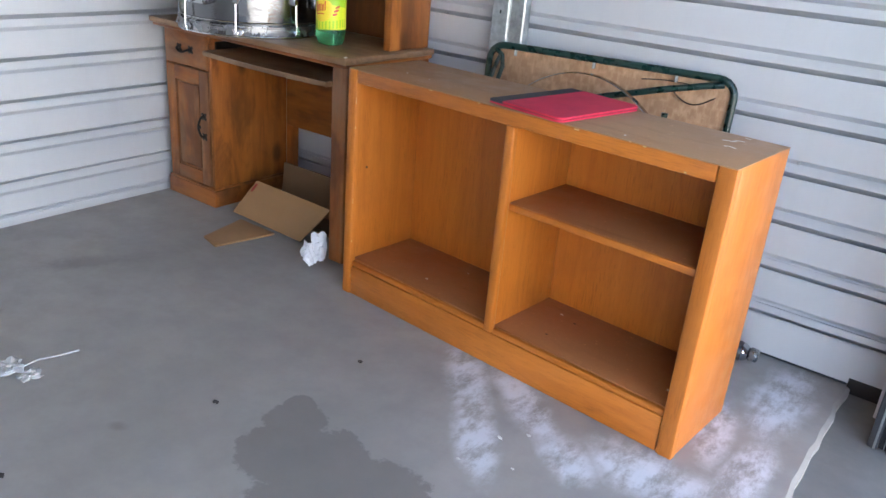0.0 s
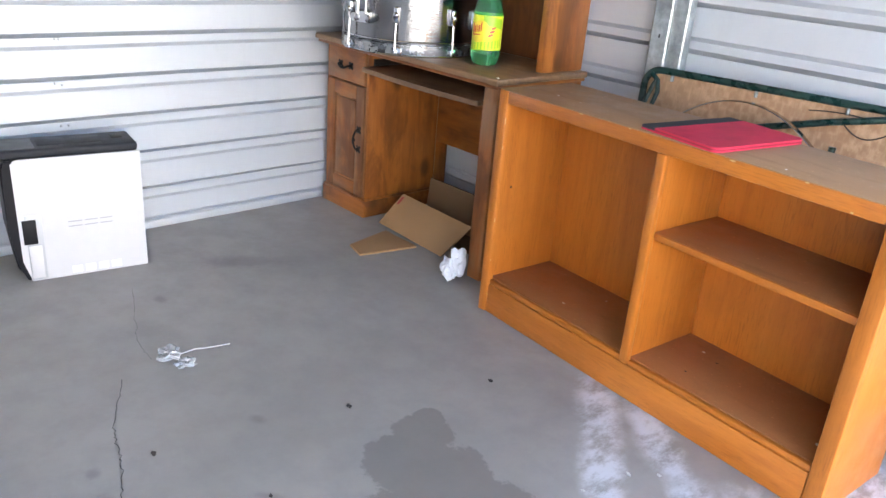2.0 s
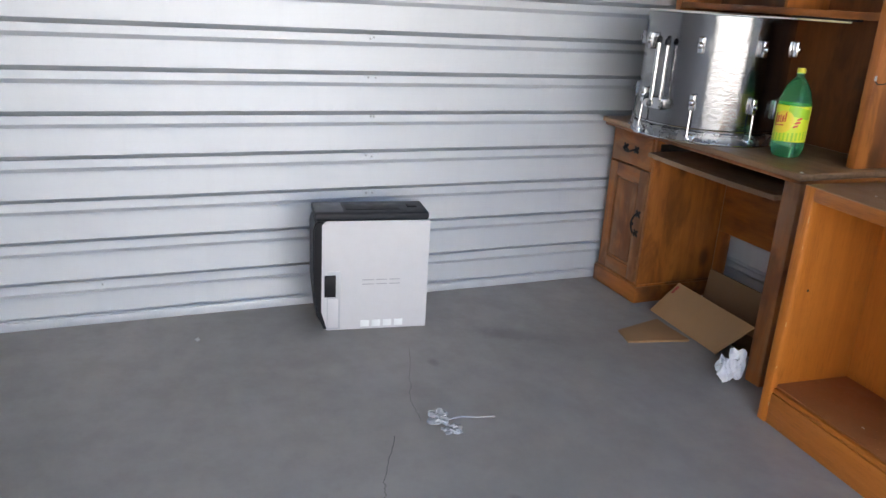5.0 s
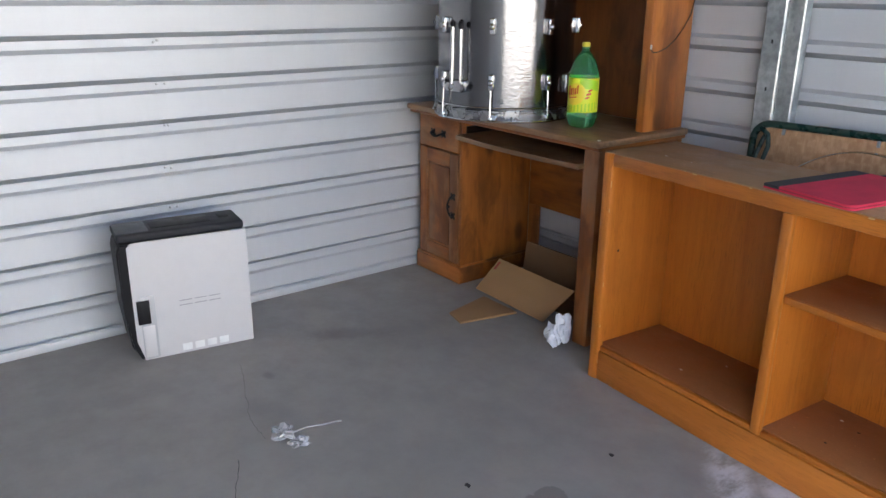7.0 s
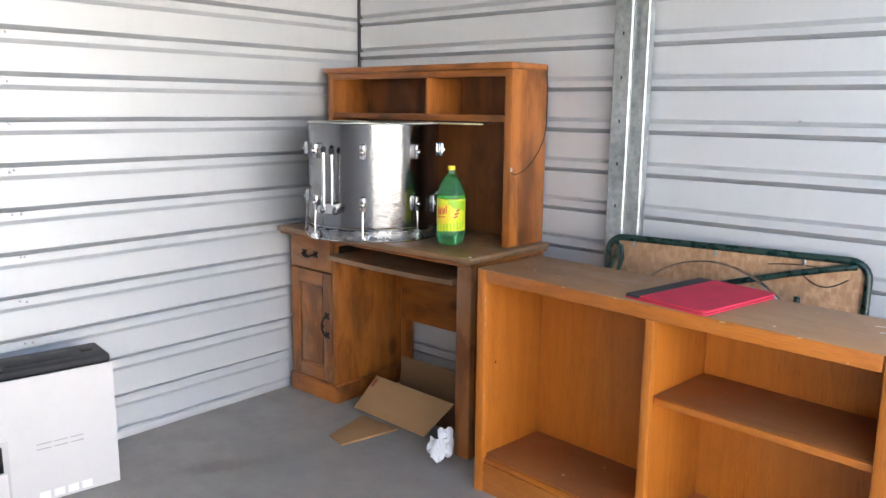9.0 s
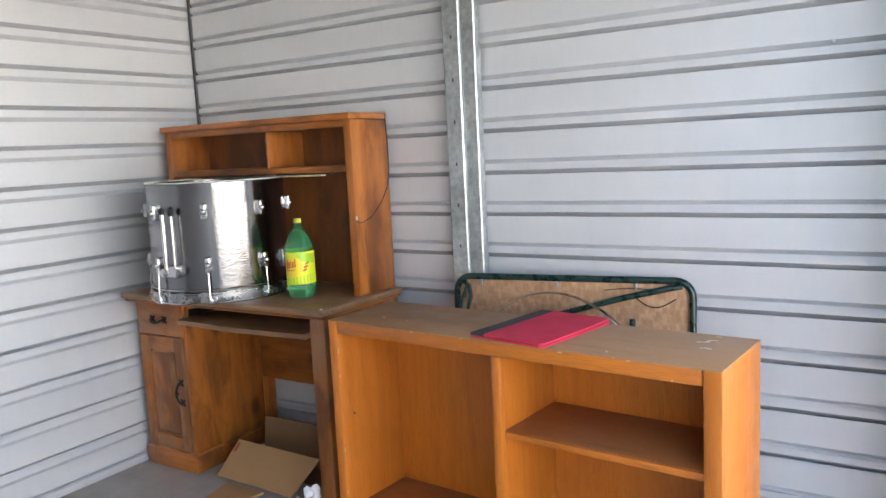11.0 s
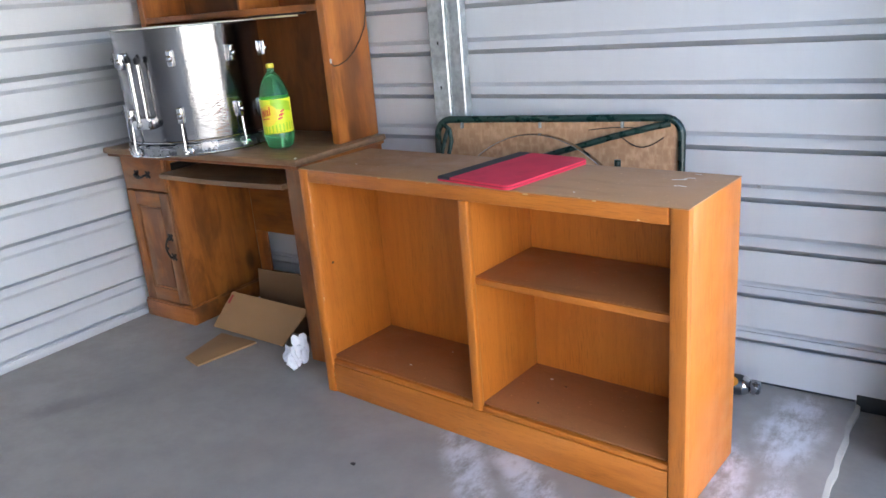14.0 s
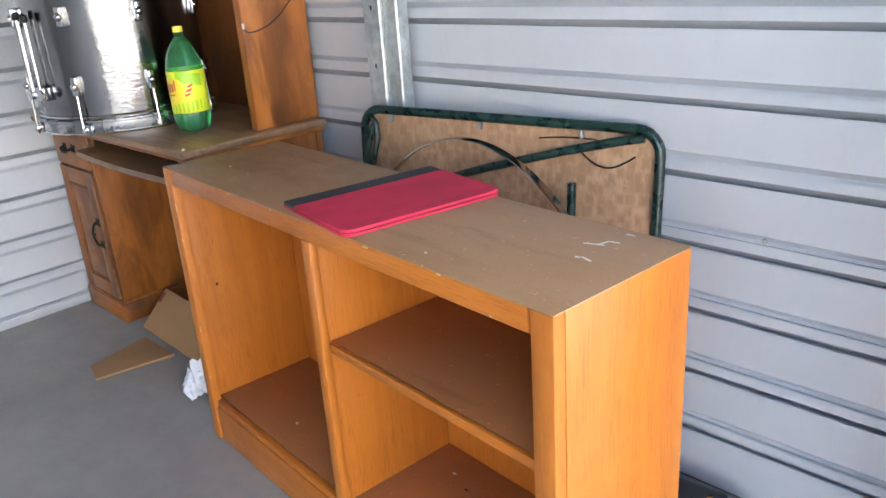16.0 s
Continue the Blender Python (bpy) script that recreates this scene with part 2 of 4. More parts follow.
M_WALL = sheet_metal("coated_steel", (0.62, 0.63, 0.65))
# roof is out of view; cream chosen so its bounce warms the upper walls
M_ROOF = plain("cream_bounce_roof", (0.40, 0.32, 0.17), 0.8, 0.0, 0.08, 4.0)
M_GALV = plain("galvanised_steel", (0.46, 0.49, 0.49), 0.36, 0.7, 0.6, 45.0)
M_TRACK = plain("dark_track_steel", (0.075, 0.08, 0.09), 0.42, 0.5, 0.35, 25.0)
M_RUBBER = plain("black_rubber", (0.015, 0.015, 0.017), 0.6)
M_JAMB = plain("white_coated_trim", (0.57, 0.55, 0.50), 0.42, 0.0, 0.05, 12.0)
M_FACADE = plain("white_facade_steel", (0.72, 0.72, 0.70), 0.5, 0.0, 0.06, 3.0)
M_SCREW = plain("zinc_screw", (0.5, 0.5, 0.51), 0.4, 0.6)
M_FLOOR = concrete("floor_concrete", (0.348, 0.320, 0.290),
                   stains=((-0.775, 1.555, 0.05, 0.045, 0), (-0.735, 1.495, 0.085, 0.075, 30), (-0.66, 1.40, 0.12, 0.13, 0), (-0.57, 1.44, 0.13, 0.11, 0), (-0.51, 1.39, 0.15, 0.14, 0), (-0.39, 1.43, 0.15, 0.12, 0), (-0.46, 1.27, 0.17, 0.11, 0)),
                   smudges=((-1.028, 1.182, 0.022, 0.014, 20), (-0.95, 0.76, 0.022, 0.02, 0), (-1.055, 0.777, 0.016, 0.014, 0), (-0.75, 1.06, 0.03, 0.012, 40), (-1.81, 1.256, 0.025, 0.016, 0), (-1.95, 1.62, 0.16, 0.045, 60)),
                   pale=((-0.50, 1.94, 0.055, 0.20, 40), (-0.34, 1.75, 0.05, 0.14, 40), (-0.32, 1.97, 0.05, 0.19, 55), (-0.13, 1.85, 0.06, 0.10, 50), (0.04, 1.93, 0.15, 0.09, 0), (0.21, 2.54, 0.07, 0.20, 0), (0.11, 2.24, 0.045, 0.15, 10), (0.24, 2.1, 0.05, 0.14, 0)))
M_SILL = concrete("sill_concrete", (0.19, 0.18, 0.165))
M_APRON = concrete("apron_concrete", (0.46, 0.42, 0.36))
M_GROUND = concrete("pale_gravel", (0.36, 0.34, 0.30))
M_CRACK = plain("dark_crack", (0.10, 0.097, 0.092), 0.9)
OAK = ((0.38, 0.108, 0.013), (0.48, 0.146, 0.018), (0.56, 0.184, 0.027))
M_OAK_Z = wood("oak_upright", *OAK, "z", 0.36, 14.0, pores=0.2, spread=1.1, flecks=0.36)
M_OAK_X = wood("oak_along", *OAK, "x", 0.36, 14.0, spread=0.75, flecks=0.3)
M_SHELF = dusty_laminate("brown_laminate", (0.36, 0.132, 0.044), (0.41, 0.172, 0.066))
M_TOP = dusty_laminate("worn_laminate_top", (0.33, 0.165, 0.072), (0.41, 0.235, 0.125))
PINE = ((0.15, 0.045, 0.010), (0.36, 0.114, 0.021), (0.54, 0.195, 0.042))
M_PINE_Z = wood("pine_upright", *PINE, "z", 0.40, 6.0, 0.9, 0.12, 1.1)
M_PINE_X = wood("pine_along", *PINE, "x", 0.40, 6.0, 0.75, 0.12, 1.1)
M_PINE_WORN_Z = wood("worn_pine_upright", *PINE, "z", 0.5, 6.0, 0.9, 0.15, 1.1, grey=0.75)
M_PINE_WORN_X = wood("worn_pine_along", *PINE, "x", 0.5, 6.0, 0.75, 0.15, 1.1, grey=0.75)
# darker pine for the hutch back: shade inside the cubbies put into colour
M_PINE_BACK = wood("shaded_pine_back", (0.10, 0.032, 0.009), (0.19, 0.062, 0.015), (0.29, 0.102, 0.026), "z", 0.55, 6.0, 0.6, 0.12, 1.1)
M_DESKTOP = wood("worn_desktop", (0.17, 0.090, 0.042), (0.26, 0.145, 0.072), (0.34, 0.205, 0.11), "x", 0.35, 9.0, 0.3)
M_IRON = plain("dark_iron", (0.025, 0.022, 0.02), 0.45, 0.7)
M_CHROME = plain("chrome", (0.58, 0.58, 0.59), 0.1, 1.0, 0.06, 40.0, 0.03)
M_BAND = plain("mirror_steel_band", (0.42, 0.41, 0.41), 0.07, 1.0, 0.1, 30.0, 0.03)
M_SHELL = shell_metal("drum_wrap")
M_HEAD = plain("drumhead_film", (0.75, 0.73, 0.68), 0.4)
M_HOOP = plain("grey_hoop", (0.34, 0.34, 0.345), 0.24, 0.9)
M_BLACK = plain("black_plastic", (0.012, 0.011, 0.013), 0.45)
M_DARKGREY = plain("dark_grey_plastic", (0.03, 0.03, 0.034), 0.5)
M_CAPGREY = plain("grey_cap_plastic", (0.10, 0.10, 0.11), 0.5)
for m in (M_BLACK, M_DARKGREY):
    m.node_tree.nodes["Principled BSDF"].inputs["Specular IOR Level"].default_value = 0.2
M_SILVER = plain("silver_paint", (0.63, 0.61, 0.61), 0.42, 0.15, 0.03, 200.0)
M_SILVER2 = plain("silver_grey_trim", (0.48, 0.48, 0.49), 0.4, 0.2, 0.04)
M_SILVER3 = plain("dull_grey_mark", (0.40, 0.39, 0.40), 0.5)
M_STICKER = plain("white_sticker", (0.85, 0.85, 0.84), 0.5)
M_PET = clear("green_bottle_plastic", (0.20, 0.74, 0.34), 0.06, 1.33)
M_PET.node_tree.nodes["Principled BSDF"].inputs["Transmission Weight"].default_value = 0.88
M_CAP = plain("yellow_cap", (0.80, 0.66, 0.05), 0.4)
M_LABEL = plain("yellow_green_label", (0.72, 0.78, 0.04), 0.35, 0.0, 0.1, 15.0)
M_LABEL_Y = plain("yellow_label_patch", (0.85, 0.66, 0.05), 0.35)
M_LABEL_G = plain("lime_label_patch", (0.36, 0.62, 0.03), 0.35)
M_LABEL_R = plain("red_label_print", (0.62, 0.07, 0.03), 0.35)
M_RED = cloth("red_cover", (0.62, 0.035, 0.075))
M_GREYCLOTH = cloth("grey_spine", (0.05, 0.05, 0.052))
M_PAGES = plain("inner_pages", (0.30, 0.012, 0.03), 0.7)
M_GREEN = plain("dark_green_paint", (0.007, 0.030, 0.025), 0.28, 0.0, 0.4, 40.0)
M_PLY = fibreboard("mottled_fibreboard", (0.31, 0.165, 0.082), (0.50, 0.305, 0.172))
M_CARD = plain("brown_cardboard", (0.36, 0.20, 0.088), 0.8, 0.0, 0.1, 25.0, 0.2)
# carton colour at about half brightness: shade inside the box painted in
M_CARD_IN = plain("shaded_cardboard", (0.19, 0.105, 0.048), 0.85)
M_PRINT = plain("red_carton_print", (0.35, 0.05, 0.03), 0.7)
M_PAPER = plain("white_paper", (0.80, 0.80, 0.84), 0.75, 0.0, 0.04, 60.0)
M_FILM = clear("clear_film", (0.9, 0.9, 0.91), 0.12, 1.3)
M_FILM.node_tree.nodes["Principled BSDF"].inputs["Transmission Weight"].default_value = 0.68
M_CORD = plain("dark_cord", (0.03, 0.02, 0.015), 0.55)
M_TUBE = plain("cream_lamp_plastic", (0.80, 0.70, 0.42), 0.35)
M_CHIP = plain("pale_chip", (0.70, 0.68, 0.64), 0.7)
M_CHIPWOOD = plain("bare_wood", (0.58, 0.36, 0.16), 0.8)
M_DEBRIS = plain("dry_dirt", (0.05, 0.04, 0.035), 0.9)
M_CANBODY = plain("black_can_paint", (0.02, 0.02, 0.022), 0.3)
M_ORANGE = plain("orange_print", (0.75, 0.30, 0.03), 0.4)
M_BARK = plain("bark", (0.10, 0.075, 0.05), 0.9, 0.0, 0.4, 8.0, 0.6)
M_LEAF = plain("leaves", (0.20, 0.17, 0.045), 0.6, 0.0, 0.45, 1.5)
M_BLUEWALL = plain("pale_blue_panel", (0.46, 0.52, 0.62), 0.5)


# ---- mesh helpers ----
def part(name, bm, material, parent=None, label="", sharp=False):
    me = bpy.data.meshes.new(name)
    bmesh.ops.recalc_face_normals(bm, faces=bm.faces)
    for f in bm.faces:
        f.smooth = not sharp
    bm.to_mesh(me)
    bm.free()
    if not sharp:
        me.set_sharp_from_angle(angle=radians(35))
    me.materials.append(material)
    ob = new(name, me)
    ob.parent = parent
    if label:
        tagged(ob, label)
    return ob


def thing(name, m, label, category, group="", kind=""):
    ob = new(name)
    ob.empty_display_size = 0.05
    ob.matrix_world = m
    return tagged(ob, label, category, group, kind)


def box_bm(x0, x1, y0, y1, z0, z1, bevel=0.002, bm=None, segs=2):
    b = bmesh.new()
    bmesh.ops.create_cube(b, size=1.0)
    for v in b.verts:
        v.co = (x0 + (v.co.x + 0.5) * (x1 - x0), y0 + (v.co.y + 0.5) * (y1 - y0), z0 + (v.co.z + 0.5) * (z1 - z0))
    if bevel:
        bmesh.ops.bevel(b, geom=b.edges[:], offset=bevel, segments=segs, affect='EDGES', profile=0.5)
    if bm is None:
        return b
    join(bm, b)
    return bm


def join(bm, b, m=None):
    """Adds the bmesh b to bm, moved by m."""
    if m is not None:
        b.transform(m)
    me = bpy.data.meshes.new("tmp")
    b.to_mesh(me)
    b.free()
    bm.from_mesh(me)
    bpy.data.meshes.remove(me)
    return bm


def box(name, dims, material, parent, bevel=0.002, label=""):
    return part(name, box_bm(*dims, bevel), material, parent, label)


def lathe(profile, steps=48, caps=True):
    """A body turned about z from (radius, z) pairs."""
    bm = bmesh.new()
    rings = []
    for r, z in profile:
        rings.append([bm.verts.new((r * math.cos(2 * math.pi * k / steps), r * math.sin(2 * math.pi * k / steps), z)) for k in range(steps)])
    for a, b in zip(rings, rings[1:]):
        for k in range(steps):
            bm.faces.new((a[k], a[(k + 1) % steps], b[(k + 1) % steps], b[k]))
    if caps:
        bm.faces.new(rings[0][::-1])
        bm.faces.new(rings[-1])
    return bm


def tube(points, radius, sides=12, closed=False, bm=None):
    """A round tube along a line of points."""
    bm = bm or bmesh.new()
    pts = [Vector(p) for p in points]
    rings = []
    n = len(pts)
    up = None
    for k, p in enumerate(pts):
        a = pts[(k - 1) % n] if closed or k else p
        b = pts[(k + 1) % n] if closed or k < n - 1 else p
        d = (b - a).normalized()
        if up is None:
            up = d.orthogonal().normalized()
        up = (up - d * up.dot(d)).normalized()
        side = d.cross(up)
        rings.append([bm.verts.new(p + radius * (math.cos(2 * math.pi * j / sides) * up + math.sin(2 * math.pi * j / sides) * side)) for j in range(sides)])
    pairs = list(zip(rings, rings[1:])) + ([(rings[-1], rings[0])] if closed else [])
    for a, b in pairs:
        for j in range(sides):
            bm.faces.new((a[j], a[(j + 1) % sides], b[(j + 1) % sides], b[j]))
    if not closed:
        bm.faces.new(rings[0][::-1])
        bm.faces.new(rings[-1])
    return bm


def arc(cx, cz, r, a0, a1, n, y=0.0):
    return [(cx + r * math.cos(radians(a0 + (a1 - a0) * k / n)), y, cz + r * math.sin(radians(a0 + (a1 - a0) * k / n))) for k in range(n + 1)]


def sheet(profile, length, thick, step=0.25):
    """A ribbed sheet: profile of (depth, z), run along x, thick towards +depth (y)."""
    bm = bmesh.new()
    n = max(1, round(length / step))
    cols = []
    for k in range(n + 1):
        x = length * k / n
        front = [bm.verts.new((x, d, z)) for d, z in profile]
        back = [bm.verts.new((x, d + thick, z)) for d, z in profile]
        cols.append((front, back))
    m = len(profile)
    for (fa, ba), (fb, bb) in zip(cols, cols[1:]):
        for j in range(m - 1):
            bm.faces.new((fa[j], fb[j], fb[j + 1], fa[j + 1]))
            bm.faces.new((ba[j + 1], bb[j + 1], bb[j], ba[j]))
        bm.faces.new((fa[0], ba[0], bb[0], fb[0]))
        bm.faces.new((fa[-1], fb[-1], bb[-1], ba[-1]))
    for f, b in (cols[0], cols[-1]):
        for j in range(m - 1):
            bm.faces.new((f[j], f[j + 1], b[j + 1], b[j]))
    return bm


# ---- floor, sill, outside ground ----
def structure(name, bm, material, label, m=None):
    ob = part(name, bm, material, None, sharp=True)
    if m is not None:
        ob.matrix_world = m
    return tagged(ob, label, name.split("_")[0], "", "structure")


def chipped_slab(x0, x1, y0, y1, z0, z1, chips):
    """A slab whose edge at x1 is worn and slightly uneven."""
    bm = bmesh.new()
    n = 60
    rows = []
    for k in range(n + 1):
        y = y0 + (y1 - y0) * k / n
        w = chips * noise.noise(Vector((0, y * 5, 0.3))) + chips * 0.5 * noise.noise(Vector((4, y * 19, 0.3)))
        rows.append([bm.verts.new(c) for c in ((x0, y, z0), (x0, y, z1), (x1 + w - 0.012, y, z1), (x1 + w, y, z1 - 0.006), (x1 + w + 0.004, y, z0))])
    for a, b in zip(rows, rows[1:]):
        for j in range(5):
            bm.faces.new((a[j], a[(j + 1) % 5], b[(j + 1) % 5], b[j]))
    bm.faces.new(rows[0])
    bm.faces.new(rows[-1][::-1])
    return bm


structure("floor", chipped_slab(-2.6, LIP, -0.5, 2.9, -0.2, 0.0, 0.012), M_FLOOR, "grey trowelled concrete floor with damp stains and lime bloom")
structure("floor_sill", box_bm(LIP - 0.03, 0.585, -0.5, 2.9, -0.2, SILL, 0.003), M_SILL, "lower rough concrete sill under the roller door")
structure("ground", box_bm(-900, 900, -900, 900, -0.4, -0.13, 0), M_GROUND, "pale sunlit gravel ground")
apron = structure("pavement", box_bm(0.60, 7.0, -9.0, 14.9, -0.128, -0.075, 0), M_APRON, "pale concrete apron in slabs outside the unit")
for y0, y1 in ((-9.0, -4.0), (-4.0, 0.4), (0.4, 2.74), (2.74, 3.96), (3.96, 9.4), (9.4, 14.9)):
    for x0, x1 in ((0.605, 3.7), (3.712, 7.0)):
        part("slab", box_bm(x0, x1, y0 + 0.014, y1 - 0.014, -0.074, -0.03, 0.006), M_APRON, apron, sharp=True)

# ---- walls of ribbed steel ----
def back_profile():
    out = [(0.0, 0.03), (0.0, 0.035), (0.03, 0.024), (0.03, 0.034), (0.0, 0.047)]
    k = 0
    while 0.1265 + 0.1505 * k < CEIL - 0.1:
        z = 0.1265 + 0.1505 * k
        out += [(0.0, z - 0.012), (0.016, z - 0.021), (0.016, z - 0.009), (0.004, z + 0.007), (0.004, z + 0.034), (0.055, z + 0.000), (0.055, z + 0.016), (0.0, z + 0.051)]
        k += 1
    return out + [(0.0, CEIL)]


def side_profile(z_low):
    out = [(0.0, z_low)]
    k = 0
    while 0.149 + 0.1505 * k < CEIL - 0.1:
        z = 0.149 + 0.1505 * k
        out += [(0.0, z - 0.012), (0.040, z - 0.038), (0.040, z - 0.024), (-0.004, z + 0.004), (-0.004, z + 0.025), (0.014, z + 0.019), (0.014, z + 0.028), (0.0, z + 0.043)]
        k += 1
    return out + [(0.0, CEIL)]


def wall(name, label):
    return thing(name, pose(0, 0, 0), label, "wall", "", "structure")


wall_back = wall("wall_back", "pale ribbed steel back wall of the storage unit")
ob = part("panel", sheet(back_profile(), SIDE + 0.5, 0.004), M_WALL, wall_back, sharp=True)
ob.matrix_basis = pose(BACK, -0.45, 0, 0, 0, 90)
box("base_angle", (BACK - 0.004, BACK + 0.006, -0.23, SIDE - 0.004, 0.0, 0.031), M_WALL, wall_back, 0.001)

# added dark strip: blocks outside light at the gap between the panels
box("corner_trim", (BACK + 0.001, BACK + 0.014, SIDE - 0.006, SIDE + 0.02, 0.0, CEIL), M_TRACK, wall_back, 0.001)
wall_side = wall("wall_side", "pale grey ribbed steel partition with a steel stud")
for x0, x1, low in ((BACK + 0.018, -0.985, 0.012), (-0.985, 0.455, 0.012)):
    ob = part("panel", sheet(side_profile(low), x1 - x0, 0.004), M_WALL, wall_side, sharp=True)
    ob.matrix_basis = pose(x0, SIDE + (0.0 if x0 < -1 else 0.0025), 0)
box("base_channel", (BACK, LIP - 0.01, SIDE + 0.012, SIDE + 0.05, 0.0, 0.03), M_TRACK, wall_side, 0.001)

# added black strip: shuts light out under the panel, stands for the dark gap
box("base_closure", (LIP - 0.006, 0.45, SIDE + 0.002, SIDE + 0.05, SILL, 0.03), M_RUBBER, wall_side, 0.001)

wall_other = wall("wall_opposite", "pale ribbed steel partition on the other side")
ob = part("panel", sheet(back_profile(), 2.9, 0.004), M_WALL, wall_other, sharp=True)
ob.matrix_basis = pose(FRONT, SIDE_OFF, 0, 0, 0, 180)
# same added strip, keeps light out of the other corner
box("corner_trim", (BACK - 0.003, BACK + 0.03, SIDE_OFF - 0.01, SIDE_OFF + 0.004, 0.0, CEIL), M_TRACK, wall_other, 0.001)

# screws along the rib bottoms
screw_bm = lathe([(0.0035, 0), (0.0055, 0.0005), (0.005, 0.003), (0.002, 0.0042)], 8)
screw = part("screw", screw_bm, M_SCREW, wall_back)
screw_me = screw.data
spots = [(y, 0.151 + 0.1505 * k) for k in range(14) for y in (1.19, 1.205)]
screw.matrix_basis = pose(BACK - 0.0035, 0.2, 0.151, 0, 90, 0)
for y, z in spots:
    s = new("screw", screw_me)
    s.parent = wall_back
    s.matrix_basis = pose(BACK - 0.0035, y + random.uniform(-0.012, 0.012), z + random.uniform(-0.006, 0.006), 0, 90, 0)

# rivets in the partition
for x, z in ((0.042, 0.636), (-0.42, 1.245), (0.21, 1.54), (-1.52, 1.08)):
    rivet = new("rivet", screw_me)
    rivet.parent = wall_side
    rivet.matrix_basis = pose(x, SIDE - 0.0005, z, 90, 0, 0)

# stud between the side panels: a lipped channel
def stud(points, z1):
    bm = bmesh.new()
    lo = [bm.verts.new((px, py, 0.0)) for px, py in points]
    hi = [bm.verts.new((px, py, z1)) for px, py in points]
    n = len(points)
    for k in range(n):
        bm.faces.new((lo[k], lo[(k + 1) % n], hi[(k + 1) % n], hi[k]))
    bm.faces.new(lo)
    bm.faces.new(hi)
    return bm


stud_ob = thing("trim_stud", pose(0, 2.695, 0), "galvanised steel stud with punched holes on the partition", "stud", "", "structure")
part("channel", stud([(-1.046, 0.045), (-1.046, 0.004), (-1.041, 0.0), (-0.980, 0.0), (-0.976, 0.004), (-0.976, 0.045)], CEIL), M_GALV, stud_ob, sharp=True)
part("flange", stud([(-0.9755, 0.014), (-0.953, 0.014), (-0.949, 0.006), (-0.921, 0.006), (-0.917, 0.010), (-0.917, 0.045), (-0.9755, 0.045)], CEIL), M_GALV, stud_ob, sharp=True)
for k in range(15):
    box("punched_hole", (-1.012, -1.006, -0.0006, 0.002, 0.18 + 0.15 * k, 0.192 + 0.15 * k), M_RUBBER, stud_ob, 0)

# ceiling, header, door tracks and white jambs
# unseen roof, its cream colour added for the warm bounce
structure("ceiling", sheet([(0.0, -4.5), (0.0, 4.5)], 3.4, 0.03), M_ROOF, "unseen roof deck, coloured cream to bounce warm light").matrix_world = pose(-2.5, 1.2, CEIL, -90, 0, 0)
structure("wall_front_header", box_bm(FRONT, 0.60, -9.0, 14.8, 2.15, 2.9, 0.003), M_FACADE, "white steel header over the roller door")
# fronts out of view, extended both ways to cast shadow on the apron
structure("wall_front_beyond", box_bm(0.51, 0.598, 2.62, 14.8, -0.1, 2.15, 0.003), M_FACADE, "unseen white steel front of the next units, shades the apron")
structure("wall_front_near", box_bm(0.51, 0.598, -9.0, -0.20, -0.1, 2.15, 0.003), M_FACADE, "unseen white steel front of the next units, shades the apron")
# added out of view: sunlit white wall that reflects light through the door
structure("wall_opposite_row", box_bm(9.0, 9.3, -30.0, 40.0, -0.13, 3.1, 0.003), M_FACADE, "unseen white wall added to bounce sunlight into the unit")
structure("wall_neighbour", box_bm(-2.5, -2.47, -9.0, 14.8, -0.1, 2.9, 0), M_FACADE, "rear wall of the building")


def door_side(name, y, s):
    """Track and jamb at one side of the opening; s is +1 or -1 towards the wall."""
    jamb = thing(name, pose(0, y, SILL), "white steel door jamb with dark roller door track", "door jamb", "", "structure")
    ys = sorted
    a, b = ys((0.0, s * 0.004))
    box("face", (0.5070, 0.5990, a, b, 0.02, 2.2), M_JAMB, jamb, 0.001)
    a, b = ys((s * 0.002, s * 0.13))
    box("return", (0.5990, 0.6040, a, b, 0.02, 2.2), M_JAMB, jamb, 0.001)
    a, b = ys((-s * 0.001, -s * 0.004))
    box("edge_bead", (0.5920, 0.6050, a, b, 0.02, 2.2), M_JAMB, jamb, 0.001)
    a, b = ys((-s * 0.012, s * 0.05))
    box("seal", (0.4960, 0.5055, a, b, 0.0, 2.2), M_RUBBER, jamb, 0.001)
    a, b = ys((s * 0.01, s * 0.06))
    box("track_web", (0.4740, 0.4950, a, b, 0.0, 2.2), M_RUBBER, jamb, 0.001)
    a, b = ys((-s * 0.004, s * 0.055))
    box("track", (0.4460, 0.4730, a, b, 0.0, 2.2), M_TRACK, jamb, 0.004)
    a, b = ys((-s * 0.007, -s * 0.0045))
    box("guide_lip", (0.4610, 0.4670, a, b, 0.0, 2.2), M_GALV, jamb, 0.001)
    box("guide_lip", (0.4860, 0.4890, a + s * 0.012, b + s * 0.012, 0.0, 2.2), M_GALV, jamb, 0.0008)
    a, b = ys((s * 0.061, s * 0.11))
    box("backing", (0.4460, 0.5975, a, b, 0.0, 2.2), M_TRACK, jamb, 0.001)
    a, b = ys((s * 0.05, s * 0.245))
    box("closure", (0.4370, 0.4450, a, b, 0.06, 2.2), M_WALL, jamb, 0.002)
    for z in (0.095, 0.59, 1.19, 1.79):
        sc = part("screw", lathe([(0.003, 0), (0.0065, 0.0005), (0.006, 0.003), (0.003, 0.0045)], 10), M_SCREW, jamb)
        sc.matrix_basis = pose(0.530, 0, z, 90 * s, 0, 0)
    return jamb


door_side("trim_jamb", 2.506, 1)
door_side("trim_jamb", -0.14, -1)


